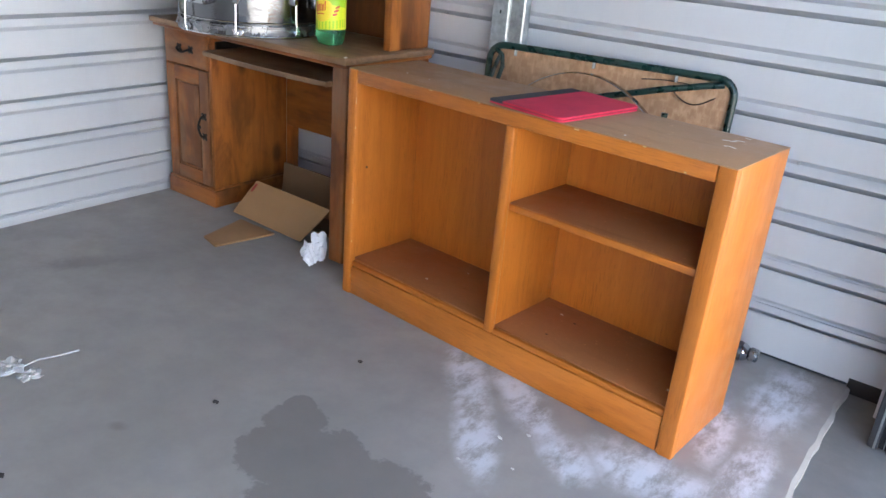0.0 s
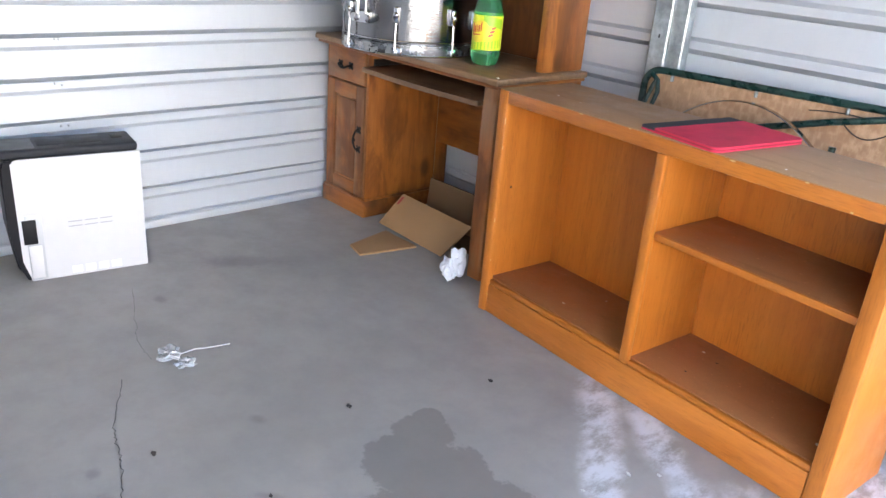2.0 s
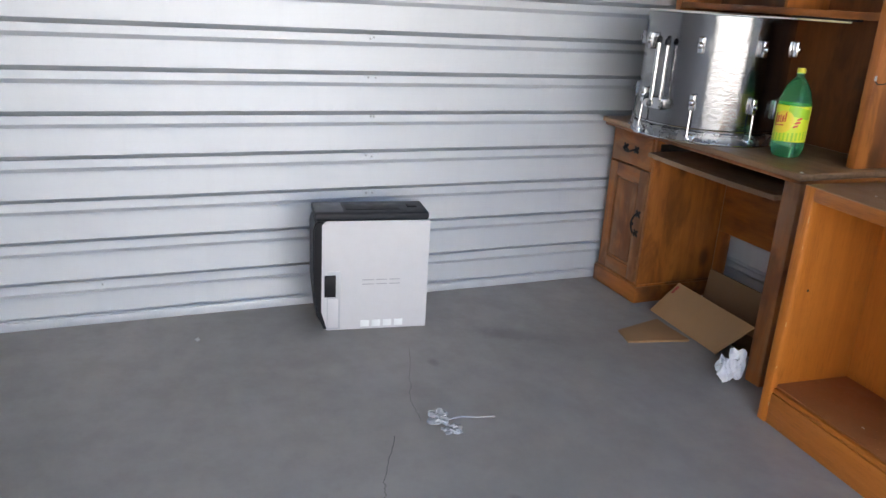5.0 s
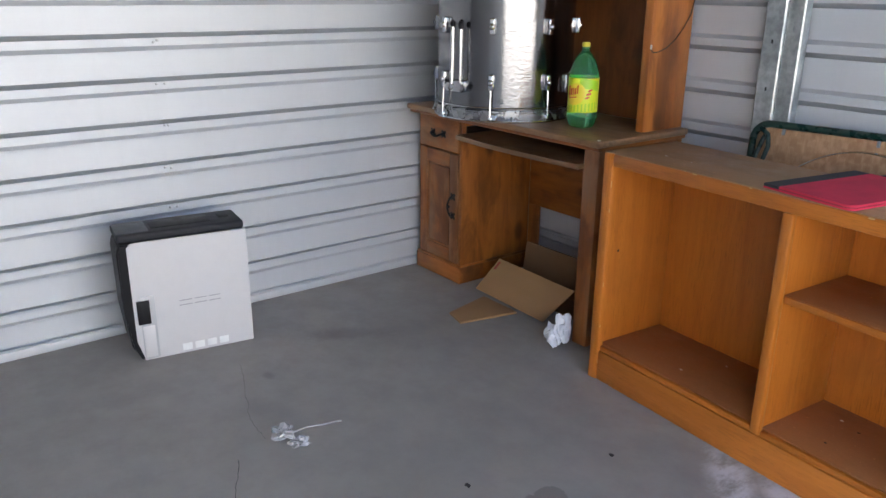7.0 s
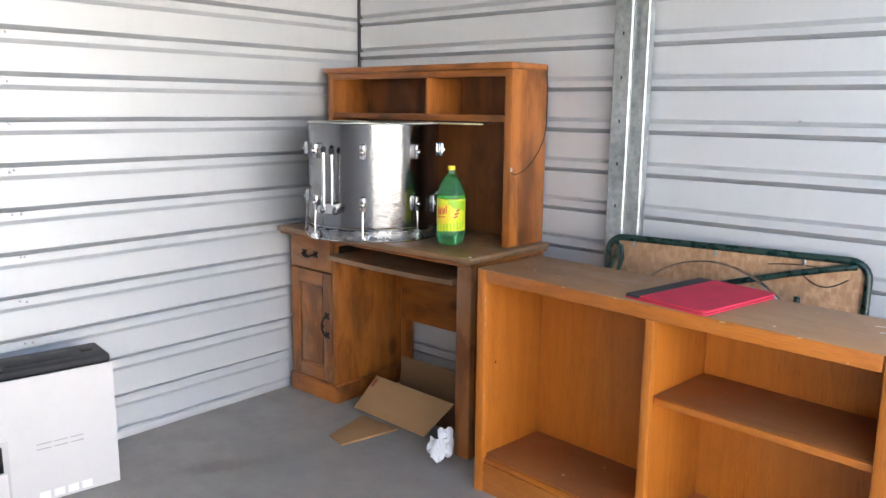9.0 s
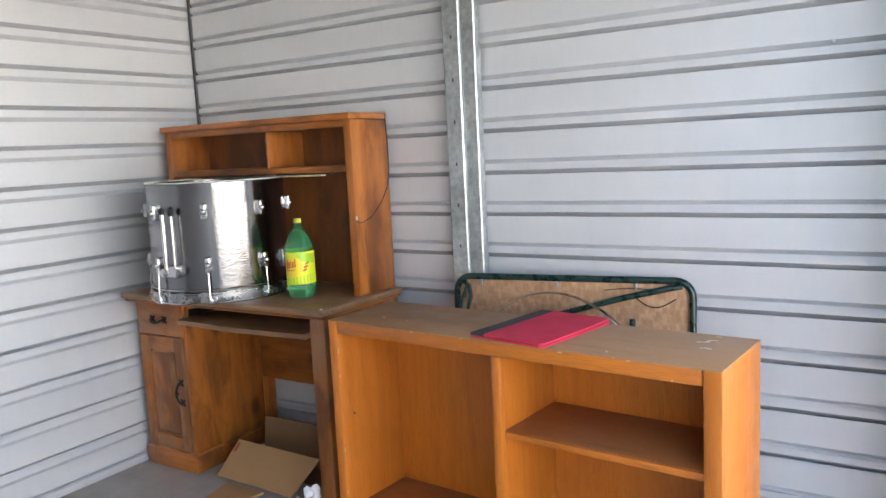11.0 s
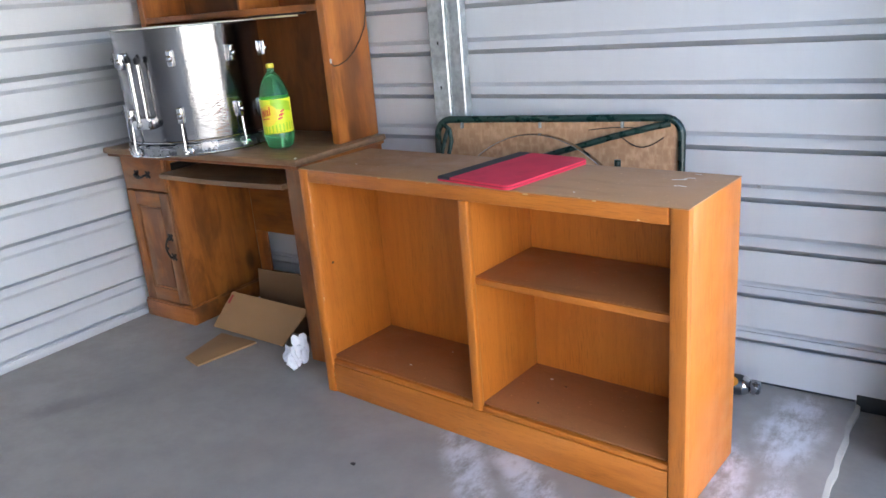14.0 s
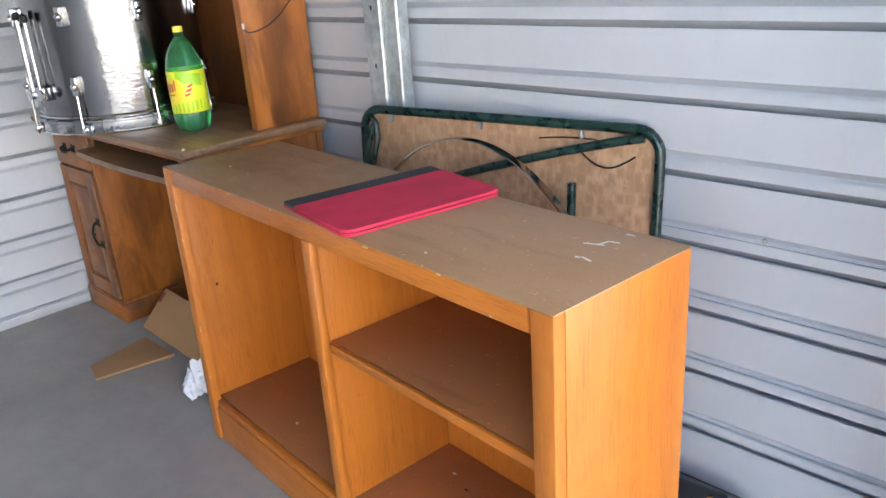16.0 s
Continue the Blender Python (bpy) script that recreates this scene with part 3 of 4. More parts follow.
# ---- crack in the floor ----
def ribbon(points, width, z=0.0012):
    bm = bmesh.new()
    rows = []
    for a, b in zip(points, points[1:]):
        for k in range(14):
            t = k / 14
            p = Vector(a).lerp(Vector(b), t)
            n = noise.noise(Vector((p.x * 40, p.y * 40, 0)))
            q = noise.noise(Vector((p.x * 90, p.y * 90, 7)))
            p += Vector((0.006 * n, 0.009 * q))
            w = width * (0.55 + 0.6 * abs(noise.noise(Vector((p.x * 60, p.y * 60, 3)))))
            rows.append((bm.verts.new((p.x, p.y - w, z)), bm.verts.new((p.x, p.y + w, z))))
    for (a, b), (c, d) in zip(rows, rows[1:]):
        bm.faces.new((a, c, d, b))
    bmesh.ops.extrude_face_region(bm, geom=bm.faces[:])
    return bm


tagged(part("floor_crack", ribbon([(-0.86, 0.765), (-0.926, 0.793), (-1.082, 0.849), (-1.2, 0.876), (-1.42, 0.984)], 0.0016), M_CRACK, None, sharp=True), "thin jagged crack in the concrete floor", "crack", "", "structure")
tagged(part("floor_crack", ribbon([(-1.46, 1.08), (-1.58, 1.088), (-1.967, 1.225)], 0.0008), M_CRACK, None, sharp=True), "hairline crack in the concrete floor", "crack", "", "structure")


# ---- bookcase ----
def bookcase(m):
    b = thing("bookcase", m, "low open orange oak bookcase with one shelf and worn brown top", "bookcase")
    W, D, H = 1.250, 0.320, 0.768
    for x0, x1 in ((0.0, 0.036), (W - 0.046, W)):
        bm = bmesh.new()
        a, c = (0.003, 0.010) if x0 < 0.1 else (0.010, 0.003)
        prof = [(x0, a), (x0 + 0.3 * a, 0.3 * a), (x0 + a, 0.0), (x1 - c, 0.0), (x1 - 0.3 * c, 0.3 * c), (x1, c), (x1, 0.022), (x0, 0.022)]
        lo = [bm.verts.new((x, y, 0.0)) for x, y in prof]
        hi = [bm.verts.new((x, y, H - 0.003)) for x, y in prof]
        for k in range(8):
            bm.faces.new((lo[k], lo[(k + 1) % 8], hi[(k + 1) % 8], hi[k]))
        bm.faces.new(lo)
        bm.faces.new(hi)
        part("front_post", bm, M_OAK_Z, b)
    box("side_panel", (0.001, 0.019, 0.0235, D, 0.0, H - 0.003), M_OAK_Z, b, 0.0015)
    box("side_panel", (W - 0.019, W - 0.001, 0.0255, D, 0.0, H - 0.003), M_OAK_Z, b, 0.0015)
    box("top_board", (0.0195, W - 0.0195, 0.0225, D, H - 0.022, H - 0.0031), M_OAK_X, b, 0.001)
    box("top", (0.0005, W - 0.0005, 0.001, D + 0.001, H - 0.0029, H), M_TOP, b, 0.001, "worn brown laminate top")
    box("top_rail", (0.0365, W - 0.0472, 0.002, 0.022, H - 0.043, H - 0.003), M_OAK_X, b, 0.005)
    box("plinth", (0.0365, W - 0.0465, 0.004, 0.024, 0.0, 0.103), M_OAK_X, b, 0.003)
    box("bottom_nosing", (0.0365, 0.618, 0.008, 0.026, 0.1035, 0.121), M_OAK_X, b, 0.004)
    box("bottom_nosing", (0.650, W - 0.0465, 0.008, 0.026, 0.1035, 0.121), M_OAK_X, b, 0.004)
    box("bottom_shelf", (0.0195, W - 0.0195, 0.0265, D - 0.008, 0.105, 0.122), M_SHELF, b, 0.001, "brown laminate bottom shelf")
    box("divider_post", (0.619, 0.649, 0.003, 0.024, 0.1035, H - 0.0435), M_OAK_Z, b, 0.006)
    box("divider", (0.625, 0.643, 0.0245, D - 0.008, 0.1225, H - 0.0225), M_OAK_Z, b, 0.001)
    box("shelf", (0.644, W - 0.02, 0.030, D - 0.012, 0.491, 0.508), M_SHELF, b, 0.001, "brown laminate middle shelf")
    box("shelf_nosing", (0.6505, W - 0.0475, 0.018, 0.0295, 0.488, 0.5085), M_OAK_X, b, 0.004)
    box("back_panel", (0.0195, W - 0.0195, D - 0.0075, D - 0.002, 0.04, H - 0.0225), M_OAK_Z, b, 0)
    for x, turn in ((0.0192, 90), (0.6432, 90), (W - 0.0192, -90)):
        for y, z in ((0.075, 0.437),) if x < 0.1 else ((0.07, 0.47),):
            hole = part("peg_hole", lathe([(0.0042, 0.0), (0.0042, 0.0008), (0.003, 0.0012)], 10), M_DEBRIS, b, "dark shelf peg hole")
            hole.matrix_basis = pose(x, y, z, 0, turn, 0)
    # bare chips along the worn front edges
    for x, z, w in ((0.34, H - 0.006, 0.012), (0.52, H - 0.006, 0.007), (0.83, H - 0.008, 0.014), (1.02, H - 0.006, 0.008), (1.13, H - 0.040, 0.006)):
        box("edge_chip", (x, x + w, 0.0008, 0.003, z, z + 0.004), M_CHIPWOOD, b, 0.0005, "bare wood chip in the edge")
    for z, w in ((0.06, 0.012), (0.19, 0.008), (0.33, 0.015), (0.58, 0.01), (0.66, 0.02)):
        box("edge_chip", (0.0366, 0.0378, 0.001, 0.003, z, z + w), M_CHIPWOOD, b, 0.0004, "bare wood chip in the edge")
    return b


BOOK = pose(-1.178, 2.127, 0, 0, 0, -4.6)
bookcase(BOOK)


# ---- desk ----
def pull(parent, m, length, label):
    """A dark iron bail pull on two scrolled back plates."""
    h = length / 2
    bm = tube([(-h, -0.006, 0)] + [(-h * math.cos(math.pi * k / 12), -0.012 - 0.010 * math.sin(math.pi * k / 12), -0.009 * math.sin(math.pi * k / 12) + 0.003 * math.sin(3 * math.pi * k / 12)) for k in range(1, 12)] + [(h, -0.006, 0)], 0.0044, 8)
    for x in (-h, h):
        join(bm, lathe([(0.011, 0), (0.0125, 0.002), (0.008, 0.006), (0.006, 0.010), (0.003, 0.012)], 12), pose(x, 0, 0, 90, 0, 0))
        for a in range(45, 360, 90):
            dx, dz = 0.013 * math.cos(radians(a)), 0.013 * math.sin(radians(a))
            join(bm, lathe([(0.0065, 0), (0.0072, 0.0015), (0.004, 0.0035)], 8), pose(x + dx, 0, dz, 90, 0, 0))
    join(bm, lathe([(0.007, 0), (0.0085, 0.002), (0.004, 0.006)], 10), pose(0, -0.017, -0.007, 90, 0, 0))
    bm.transform(m)
    return part("handle", bm, M_IRON, parent, label)


def desk(m):
    d = thing("computer_desk", m, "worn brown pine computer desk with a drawer and a cupboard door", "desk")
    W, D, F = 1.108, 0.488, 0.05
    part("desktop", box_bm(-0.002, W, 0.0, D, 0.737, 0.760, 0.007, None, 3), M_DESKTOP, d, "dusty worn brown wooden desktop")
    box("cornice", (0.008, W - 0.008, 0.012, D - 0.006, 0.724, 0.7365), M_PINE_X, d, 0.003)
    # pedestal
    box("pedestal_side", (0.012, 0.026, F + 0.012, 0.46, 0.066, 0.7235), M_PINE_Z, d)
    box("pedestal_side", (0.300, 0.316, F + 0.012, 0.46, 0.066, 0.7235), M_PINE_Z, d)
    box("pedestal_back", (0.0265, 0.2995, 0.445, 0.46, 0.066, 0.7235), M_PINE_Z, d)
    box("plinth", (0.004, 0.325, F, 0.47, 0.0, 0.072), M_PINE_X, d, 0.003)
    box("plinth_moulding", (0.007, 0.322, F + 0.003, 0.467, 0.0725, 0.082), M_PINE_X, d, 0.004)
    drawer = box("drawer_front", (0.028, 0.299, F, F + 0.02, 0.580, 0.715), M_PINE_WORN_X, d, 0.005)
    pull(drawer, pose(0.165, F, 0.648), 0.075, "dark iron bail pull")
    door = part("door", box_bm(0.028, 0.299, F + 0.012, F + 0.02, 0.088, 0.572, 0.001), M_PINE_WORN_Z, d)
    box("stile", (0.028, 0.083, F, F + 0.0115, 0.088, 0.572), M_PINE_WORN_Z, door, 0.003)
    box("stile", (0.245, 0.299, F, F + 0.0115, 0.088, 0.572), M_PINE_WORN_Z, door, 0.003)
    box("rail", (0.0835, 0.2445, F, F + 0.0115, 0.088, 0.145), M_PINE_WORN_X, door, 0.003)
    box("rail", (0.0835, 0.2445, F, F + 0.0115, 0.515, 0.572), M_PINE_WORN_X, door, 0.003)
    box("raised_panel", (0.092, 0.236, F + 0.005, F + 0.0115, 0.155, 0.505), M_PINE_WORN_Z, door, 0.006)
    pull(door, pose(0.272, F, 0.345, 0, 90, 0), 0.085, "dark iron door pull")
    # right side
    box("front_stile", (1.024, 1.092, 0.026, 0.054, 0.0, 0.7235), M_PINE_WORN_Z, d, 0.004)
    box("side_panel", (1.066, 1.090, 0.0545, 0.452, 0.0, 0.7235), M_PINE_Z, d)
    box("rear_stile", (1.036, 1.092, 0.4525, 0.474, 0.0, 0.7235), M_PINE_Z, d, 0.003)
    # keyboard tray on runners
    bm = bmesh.new()
    lo, hi = [], []
    edge = [(0.332 + 0.684 * k / 16, 0.008 - 0.016 * math.sin(math.pi * k / 16)) for k in range(17)] + [(1.016, 0.36), (0.332, 0.36)]
    for px, py in edge:
        lo.append(bm.verts.new((px, py, 0.650)))
        hi.append(bm.verts.new((px, py, 0.668)))
    for k in range(len(edge)):
        bm.faces.new((lo[k], lo[(k + 1) % len(edge)], hi[(k + 1) % len(edge)], hi[k]))
    bm.faces.new(lo)
    bm.faces.new(hi)
    bmesh.ops.bevel(bm, geom=bm.edges[:], offset=0.003, segments=2, affect='EDGES')
    part("keyboard_tray", bm, M_DESKTOP, d, "dusty pull-out keyboard tray with a bowed front")
    for x in (0.3175, 1.0165):
        box("runner", (x, x + 0.012, 0.08, 0.42, 0.655, 0.695), M_IRON, d, 0.001)
    # back
    box("back_panel", (0.317, 1.0355, 0.458, 0.470, 0.305, 0.7235), M_PINE_X, d)
    box("back_panel", (0.317, 0.385, 0.458, 0.470, 0.0, 0.3045), M_PINE_Z, d)
    box("back_rail", (0.3855, 1.0355, 0.458, 0.470, 0.0, 0.12), M_PINE_X, d)
    return d


desk(pose(-2.418, 2.248, 0))


def hutch(m):
    h = thing("desk_hutch", m, "brown pine desk hutch with two cubbies, standing on the desk", "hutch")
    W, D, H = 1.030, 0.222, 0.682
    for x0, x1 in ((0.0, 0.034), (W - 0.034, W)):
        box("side_panel", (x0, x1, 0.0, D, 0.0, H - 0.0245), M_PINE_Z, h, 0.003)
    box("top", (-0.018, W + 0.004, -0.012, D, H - 0.024, H), M_PINE_X, h, 0.006)
    box("top_rail", (0.0345, W - 0.0345, 0.004, 0.022, H - 0.05, H - 0.0245), M_PINE_X, h, 0.003)
    box("shelf", (0.0345, W - 0.0345, 0.008, D - 0.012, 0.474, 0.488), M_PINE_X, h, 0.002)
    box("shelf_rail", (0.0345, W - 0.0345, 0.002, 0.0075, 0.466, 0.490), M_PINE_X, h, 0.002)
    box("divider", (0.592, 0.606, 0.008, D - 0.012, 0.4885, H - 0.0505), M_PINE_Z, h, 0.002)
    # back panel in the darkened pine that carries the cubbies' shade
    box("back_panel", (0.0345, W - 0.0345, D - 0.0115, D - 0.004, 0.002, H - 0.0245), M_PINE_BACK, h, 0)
    return h


hutch(pose(-2.374, 2.512, 0.7605))

lamp = thing("lamp_bar", pose(-1.745, 2.53, 1.2185), "cream plastic light bar under the hutch shelf, switched off", "lamp")
part("diffuser", box_bm(0.03, 0.232, -0.004, 0.03, -0.006, 0.0, 0.0025), M_TUBE, lamp)
box("body", (-0.004, 0.268, 0.002, 0.036, 0.0005, 0.0155), M_DARKGREY, lamp)

# thin cord down the side of the hutch
cord_pts = [(-1.3405, y, z) for y, z in ((2.722, 1.438), (2.73, 1.33), (2.731, 1.22), (2.715, 1.16), (2.68, 1.112), (2.64, 1.075), (2.595, 1.048), (2.55, 1.036), (2.525, 1.036), (2.514, 1.045))]
cord = tagged(part("power_cord", tube(cord_pts, 0.0019, 8), M_CORD, None), "thin dark cord hanging down the hutch side", "cord")
box("staple", (-1.3415, -1.336, 2.507, 2.513, 1.047, 1.062), M_SCREW, cord, 0.001, "bright steel staple")


# ---- bass drum ----
def drum(m):
    d = thing("bass_drum", m, "mirror-silver bass drum standing on its head on the desk", "drum")
    R, H = 0.268, 0.452
    part("shell", lathe([(R, 0.034), (R, H - 0.002), (R - 0.003, H), (R - 0.006, H - 0.002), (R - 0.006, 0.034), (R, 0.034)], 128, False), M_SHELL, d, "wrinkled mirror-silver wrap")
    part("hoop", lathe([(R + 0.002, 0.004), (R + 0.009, 0.0), (R + 0.011, 0.004), (R + 0.010, 0.034), (R + 0.013, 0.037), (R + 0.013, 0.042), (R + 0.002, 0.044), (R + 0.002, 0.004)], 96, False), M_HOOP, d, "brushed metal hoop")
    for z, r in ((0.003, 0.0035), (0.052, 0.0028)):
        part("hoop_rim", tube([((R + (0.011 if z < 0.02 else 0.004)) * math.cos(2 * math.pi * k / 96), (R + (0.011 if z < 0.02 else 0.004)) * math.sin(2 * math.pi * k / 96), z) for k in range(96)], r, 8, True), M_CHROME, d)
    part("drumhead", lathe([(R + 0.0018, 0.002), (R + 0.0018, 0.006)], 96), M_HEAD, d)
    part("bearing_edge", lathe([(R - 0.001, H + 0.0005), (R, H + 0.003), (R - 0.003, H + 0.005), (R - 0.006, H + 0.003), (R - 0.006, H + 0.0005), (R - 0.001, H + 0.0005)], 96, False), M_HEAD, d, "pale wooden shell edge")
    for k in range(8):
        a = radians(-52 + 45 * k)
        turn = Matrix.Rotation(a, 4, 'Z')
        for z0, z1 in ((0.118, 0.176), (0.318, 0.376)):
            bm = box_bm(R - 0.002, R + 0.022, -0.0105, 0.0105, z0, z1, 0.005, None, 3)
            join(bm, lathe([(0.012, 0), (0.012, 0.004), (0.008, 0.01), (0.003, 0.012)], 14), pose(R + 0.02, 0, (z0 + z1) / 2, 0, 90, 0))
            bm.transform(turn)
            part("lug", bm, M_CHROME, d)
        bm = tube([(R + 0.022, 0, 0.004), (R + 0.016, 0, 0.12)], 0.0034, 8)
        # claw hooked over the hoop, with a rounded plate beside the rod
        join(bm, lathe([(0.016, 0), (0.016, 0.003), (0.012, 0.006)], 16), pose(R + 0.0115, 0.011, 0.018, 0, 90, 0))
        join(bm, box_bm(R + 0.008, R + 0.026, -0.008, 0.010, 0.008, 0.022, 0.004))
        join(bm, tube([(R + 0.023, -0.021, 0.005), (R + 0.023, 0.021, 0.005)], 0.0042, 8))
        bm.transform(turn)
        part("tension_rod", bm, M_CHROME, d)
    # folded spurs with black tips and their bracket
    for a, top, rad in ((-84, 0.345, 0.0085), (-76, 0.340, 0.005)):
        turn = Matrix.Rotation(radians(a), 4, 'Z')
        bm = tube([(R + 0.028, 0, 0.135), (R + 0.026, 0, top)], rad, 12)
        bm.transform(turn)
        leg = part("spur", bm, M_CHROME, d)
        bm = lathe([(0.007, 0), (0.011, 0.004), (0.011, 0.02), (0.005, 0.026)], 12)
        bm.transform(turn @ pose(R + 0.026, 0, top - 0.004))
        part("rubber_tip", bm, M_BLACK, leg)
    turn = Matrix.Rotation(radians(-80), 4, 'Z')
    bm = box_bm(R - 0.003, R + 0.03, -0.032, 0.032, 0.105, 0.15, 0.008, None, 3)
    for y in (-0.03, 0.03):
        join(bm, lathe([(0.006, 0), (0.016, 0.002), (0.016, 0.01), (0.006, 0.014)], 10), pose(R + 0.028, y, 0.125, 0, 90, 0))
    bm.transform(turn)
    part("spur_bracket", bm, M_CHROME, d)
    # tom mount at the other side
    turn = Matrix.Rotation(radians(22), 4, 'Z')
    bm = box_bm(R - 0.003, R + 0.012, -0.03, 0.03, 0.10, 0.17, 0.005)
    join(bm, tube([(R + 0.01, 0.0, 0.135), (R + 0.05, 0.0, 0.135)], 0.014, 14))
    join(bm, tube([(R + 0.04, -0.02, 0.155), (R + 0.04, -0.02, 0.10)], 0.005, 10))
    bm.transform(turn)
    part("mount_bracket", bm, M_CHROME, d)
    return d


drum(pose(-1.984, 2.426, 0.7605))


# ---- bottle ----
def bottle(m):
    b = thing("soda_bottle", m, "large green plastic soda bottle with a yellow label and cap", "bottle")
    R = 0.0575
    prof = [(0.02, 0.006), (0.036, 0.0), (0.048, 0.006), (0.0535, 0.02), (R, 0.04), (R, 0.056), (R - 0.001, 0.06), (R - 0.001, 0.192), (R - 0.0005, 0.196), (0.0545, 0.208), (0.049, 0.232), (0.040, 0.255), (0.028, 0.274), (0.018, 0.285), (0.0138, 0.291), (0.0135, 0.296), (0.0165, 0.297), (0.0165, 0.300), (0.0125, 0.3015), (0.0125, 0.304)]
    part("body", lathe(prof, 48), M_PET, b)
    part("cap", lathe([(0.0145, 0.3045), (0.0152, 0.306), (0.0152, 0.318), (0.0138, 0.321), (0.004, 0.3215)], 32), M_CAP, b)
    lab = part("label", lathe([(R + 0.0004, 0.062), (R + 0.0008, 0.063), (R + 0.0008, 0.190), (R + 0.0004, 0.191)], 48, False), M_LABEL, b)

    def patch(name, a0, a1, z0, z1, slant, mat, r, round_off=0.0):
        bm = bmesh.new()
        rows = []
        for k in range(13):
            t = k / 12
            a = radians(a0 + (a1 - a0) * t)
            cut = round_off * (z1 - z0) / 2 * (1 - math.sqrt(max(0.0, 1 - (2 * t - 1) ** 2)))
            dz = slant * (t - 0.5)
            rows.append([bm.verts.new(((R + r) * math.cos(a), (R + r) * math.sin(a), z)) for z in (z0 + dz + cut, z1 + dz - cut)])
        for p, q in zip(rows, rows[1:]):
            bm.faces.new((p[0], q[0], q[1], p[1]))
        return part(name, bm, mat, lab)

    # label print as plain shapes
    patch("print_patch", -150, 20, 0.062, 0.092, 0.022, M_LABEL_G, 0.0010)
    patch("print_patch", -62, 20, 0.150, 0.186, -0.016, M_LABEL_G, 0.0010)
    patch("print_patch", -118, -38, 0.090, 0.172, 0.012, M_LABEL_Y, 0.0012, 1.0)
    for a0, a1, z0, z1 in ((-112, -104, 0.122, 0.160), (-101, -92, 0.126, 0.152), (-89, -84, 0.128, 0.156), (-81, -74, 0.130, 0.154), (-71, -66, 0.132, 0.165), (-114, -72, 0.116, 0.120)):
        patch("print_bar", a0, a1, z0, z1, 0.004, M_LABEL_R, 0.0016)
    for a0, a1, z0, z1 in ((-40, -22, 0.115, 0.123), (-36, -16, 0.128, 0.137), (-30, -12, 0.142, 0.15)):
        patch("print_bar", a0, a1, z0, z1, 0.006, M_LABEL_R, 0.0016, 0.6)
    return b


bottle(pose(-1.560, 2.430, 0.7605) @ Matrix.Scale(0.935, 4))


# ---- computer tower beside the back wall ----
def tower(m):
    c = thing("computer_tower", m, "silver computer tower with black front, standing on the floor", "computer")
    L, W, H = 0.410, 0.168, 0.458
    bm = bmesh.new()
    outline = [(0.030, 0.0), (L, 0.0), (L, H - 0.0305), (0.030, H - 0.0305), (0.008, H - 0.042), (0.008, 0.075)]
    lo = [bm.verts.new((x, 0.0, z)) for x, z in outline]
    hi = [bm.verts.new((x, 0.012, z)) for x, z in outline]
    for k in range(len(outline)):
        bm.faces.new((lo[k], lo[(k + 1) % 6], hi[(k + 1) % 6], hi[k]))
    bm.faces.new(lo)
    bm.faces.new(hi)
    bmesh.ops.bevel(bm, geom=bm.edges[:], offset=0.002, segments=2, affect='EDGES')
    side = part("side_panel", bm, M_SILVER, c, "silver side panel with an embossed mark")
    box("chassis", (0.02, L - 0.003, 0.0125, W - 0.013, 0.004, H - 0.034), M_DARKGREY, c, 0.003)
    box("side_panel", (0.03, L, W - 0.0125, W, 0.0, H - 0.03), M_SILVER, c, 0.002)
    # black rounded front
    bm = bmesh.new()
    prof = [(0.030, 0.002), (-0.006, 0.05), (-0.020, 0.18), (-0.022, H - 0.06), (-0.012, H - 0.032), (0.024, H - 0.032), (0.024, 0.002)]
    lo = [bm.verts.new((x, 0.0015, z)) for x, z in prof]
    hi = [bm.verts.new((x, W - 0.006, z)) for x, z in prof]
    n = len(prof)
    for k in range(n):
        bm.faces.new((lo[k], lo[(k + 1) % n], hi[(k + 1) % n], hi[k]))
    bm.faces.new(lo)
    bm.faces.new(hi)
    bmesh.ops.bevel(bm, geom=bm.edges[:], offset=0.006, segments=3, affect='EDGES')
    part("front_bezel", bm, M_BLACK, c, "black rounded front bezel")
    # dark top cover with a tray and a latch
    top = part("top_cover", box_bm(-0.016, L - 0.004, 0.004, W, H - 0.0295, H, 0.010, None, 3), M_DARKGREY, c, "black top cover")
    box("tray", (0.10, 0.30, 0.045, W - 0.03, H - 0.004, H + 0.0015), M_BLACK, top, 0.001)
    box("cap", (-0.014, 0.09, 0.02, W - 0.02, H - 0.003, H + 0.002), M_CAPGREY, top, 0.002)
    latch = box("latch", (0.335, 0.372, 0.075, 0.125, H - 0.002, H + 0.003), M_BLACK, top, 0.002)
    # handle recess with frame
    frame_ob = part("handle_frame", box_bm(0.030, 0.080, -0.0025, -0.0002, 0.006, 0.236, 0.001), M_SILVER2, side, "grey inset strip")
    box("handle_recess", (0.020, 0.062, -0.005, -0.0028, 0.136, 0.222), M_BLACK, side, 0.002)
    box("inset_plate", (0.033, 0.072, -0.0045, -0.0028, 0.012, 0.128), M_SILVER, side, 0.002)
    for k in range(4):
        box("sticker", (0.157 + 0.043 * k, 0.157 + 0.043 * k + 0.033, -0.0014, -0.0002, 0.010, 0.036), M_STICKER, side, 0.0004)
    # embossed maker's mark, drawn as plain bars
    for x0, x1 in ((0.160, 0.204), (0.212, 0.254), (0.262, 0.302)):
        for z in (0.181, 0.198):
            box("mark", (x0, x1, -0.0016, -0.0002, z, z + 0.0036), M_SILVER3, side, 0.0004)
    return c


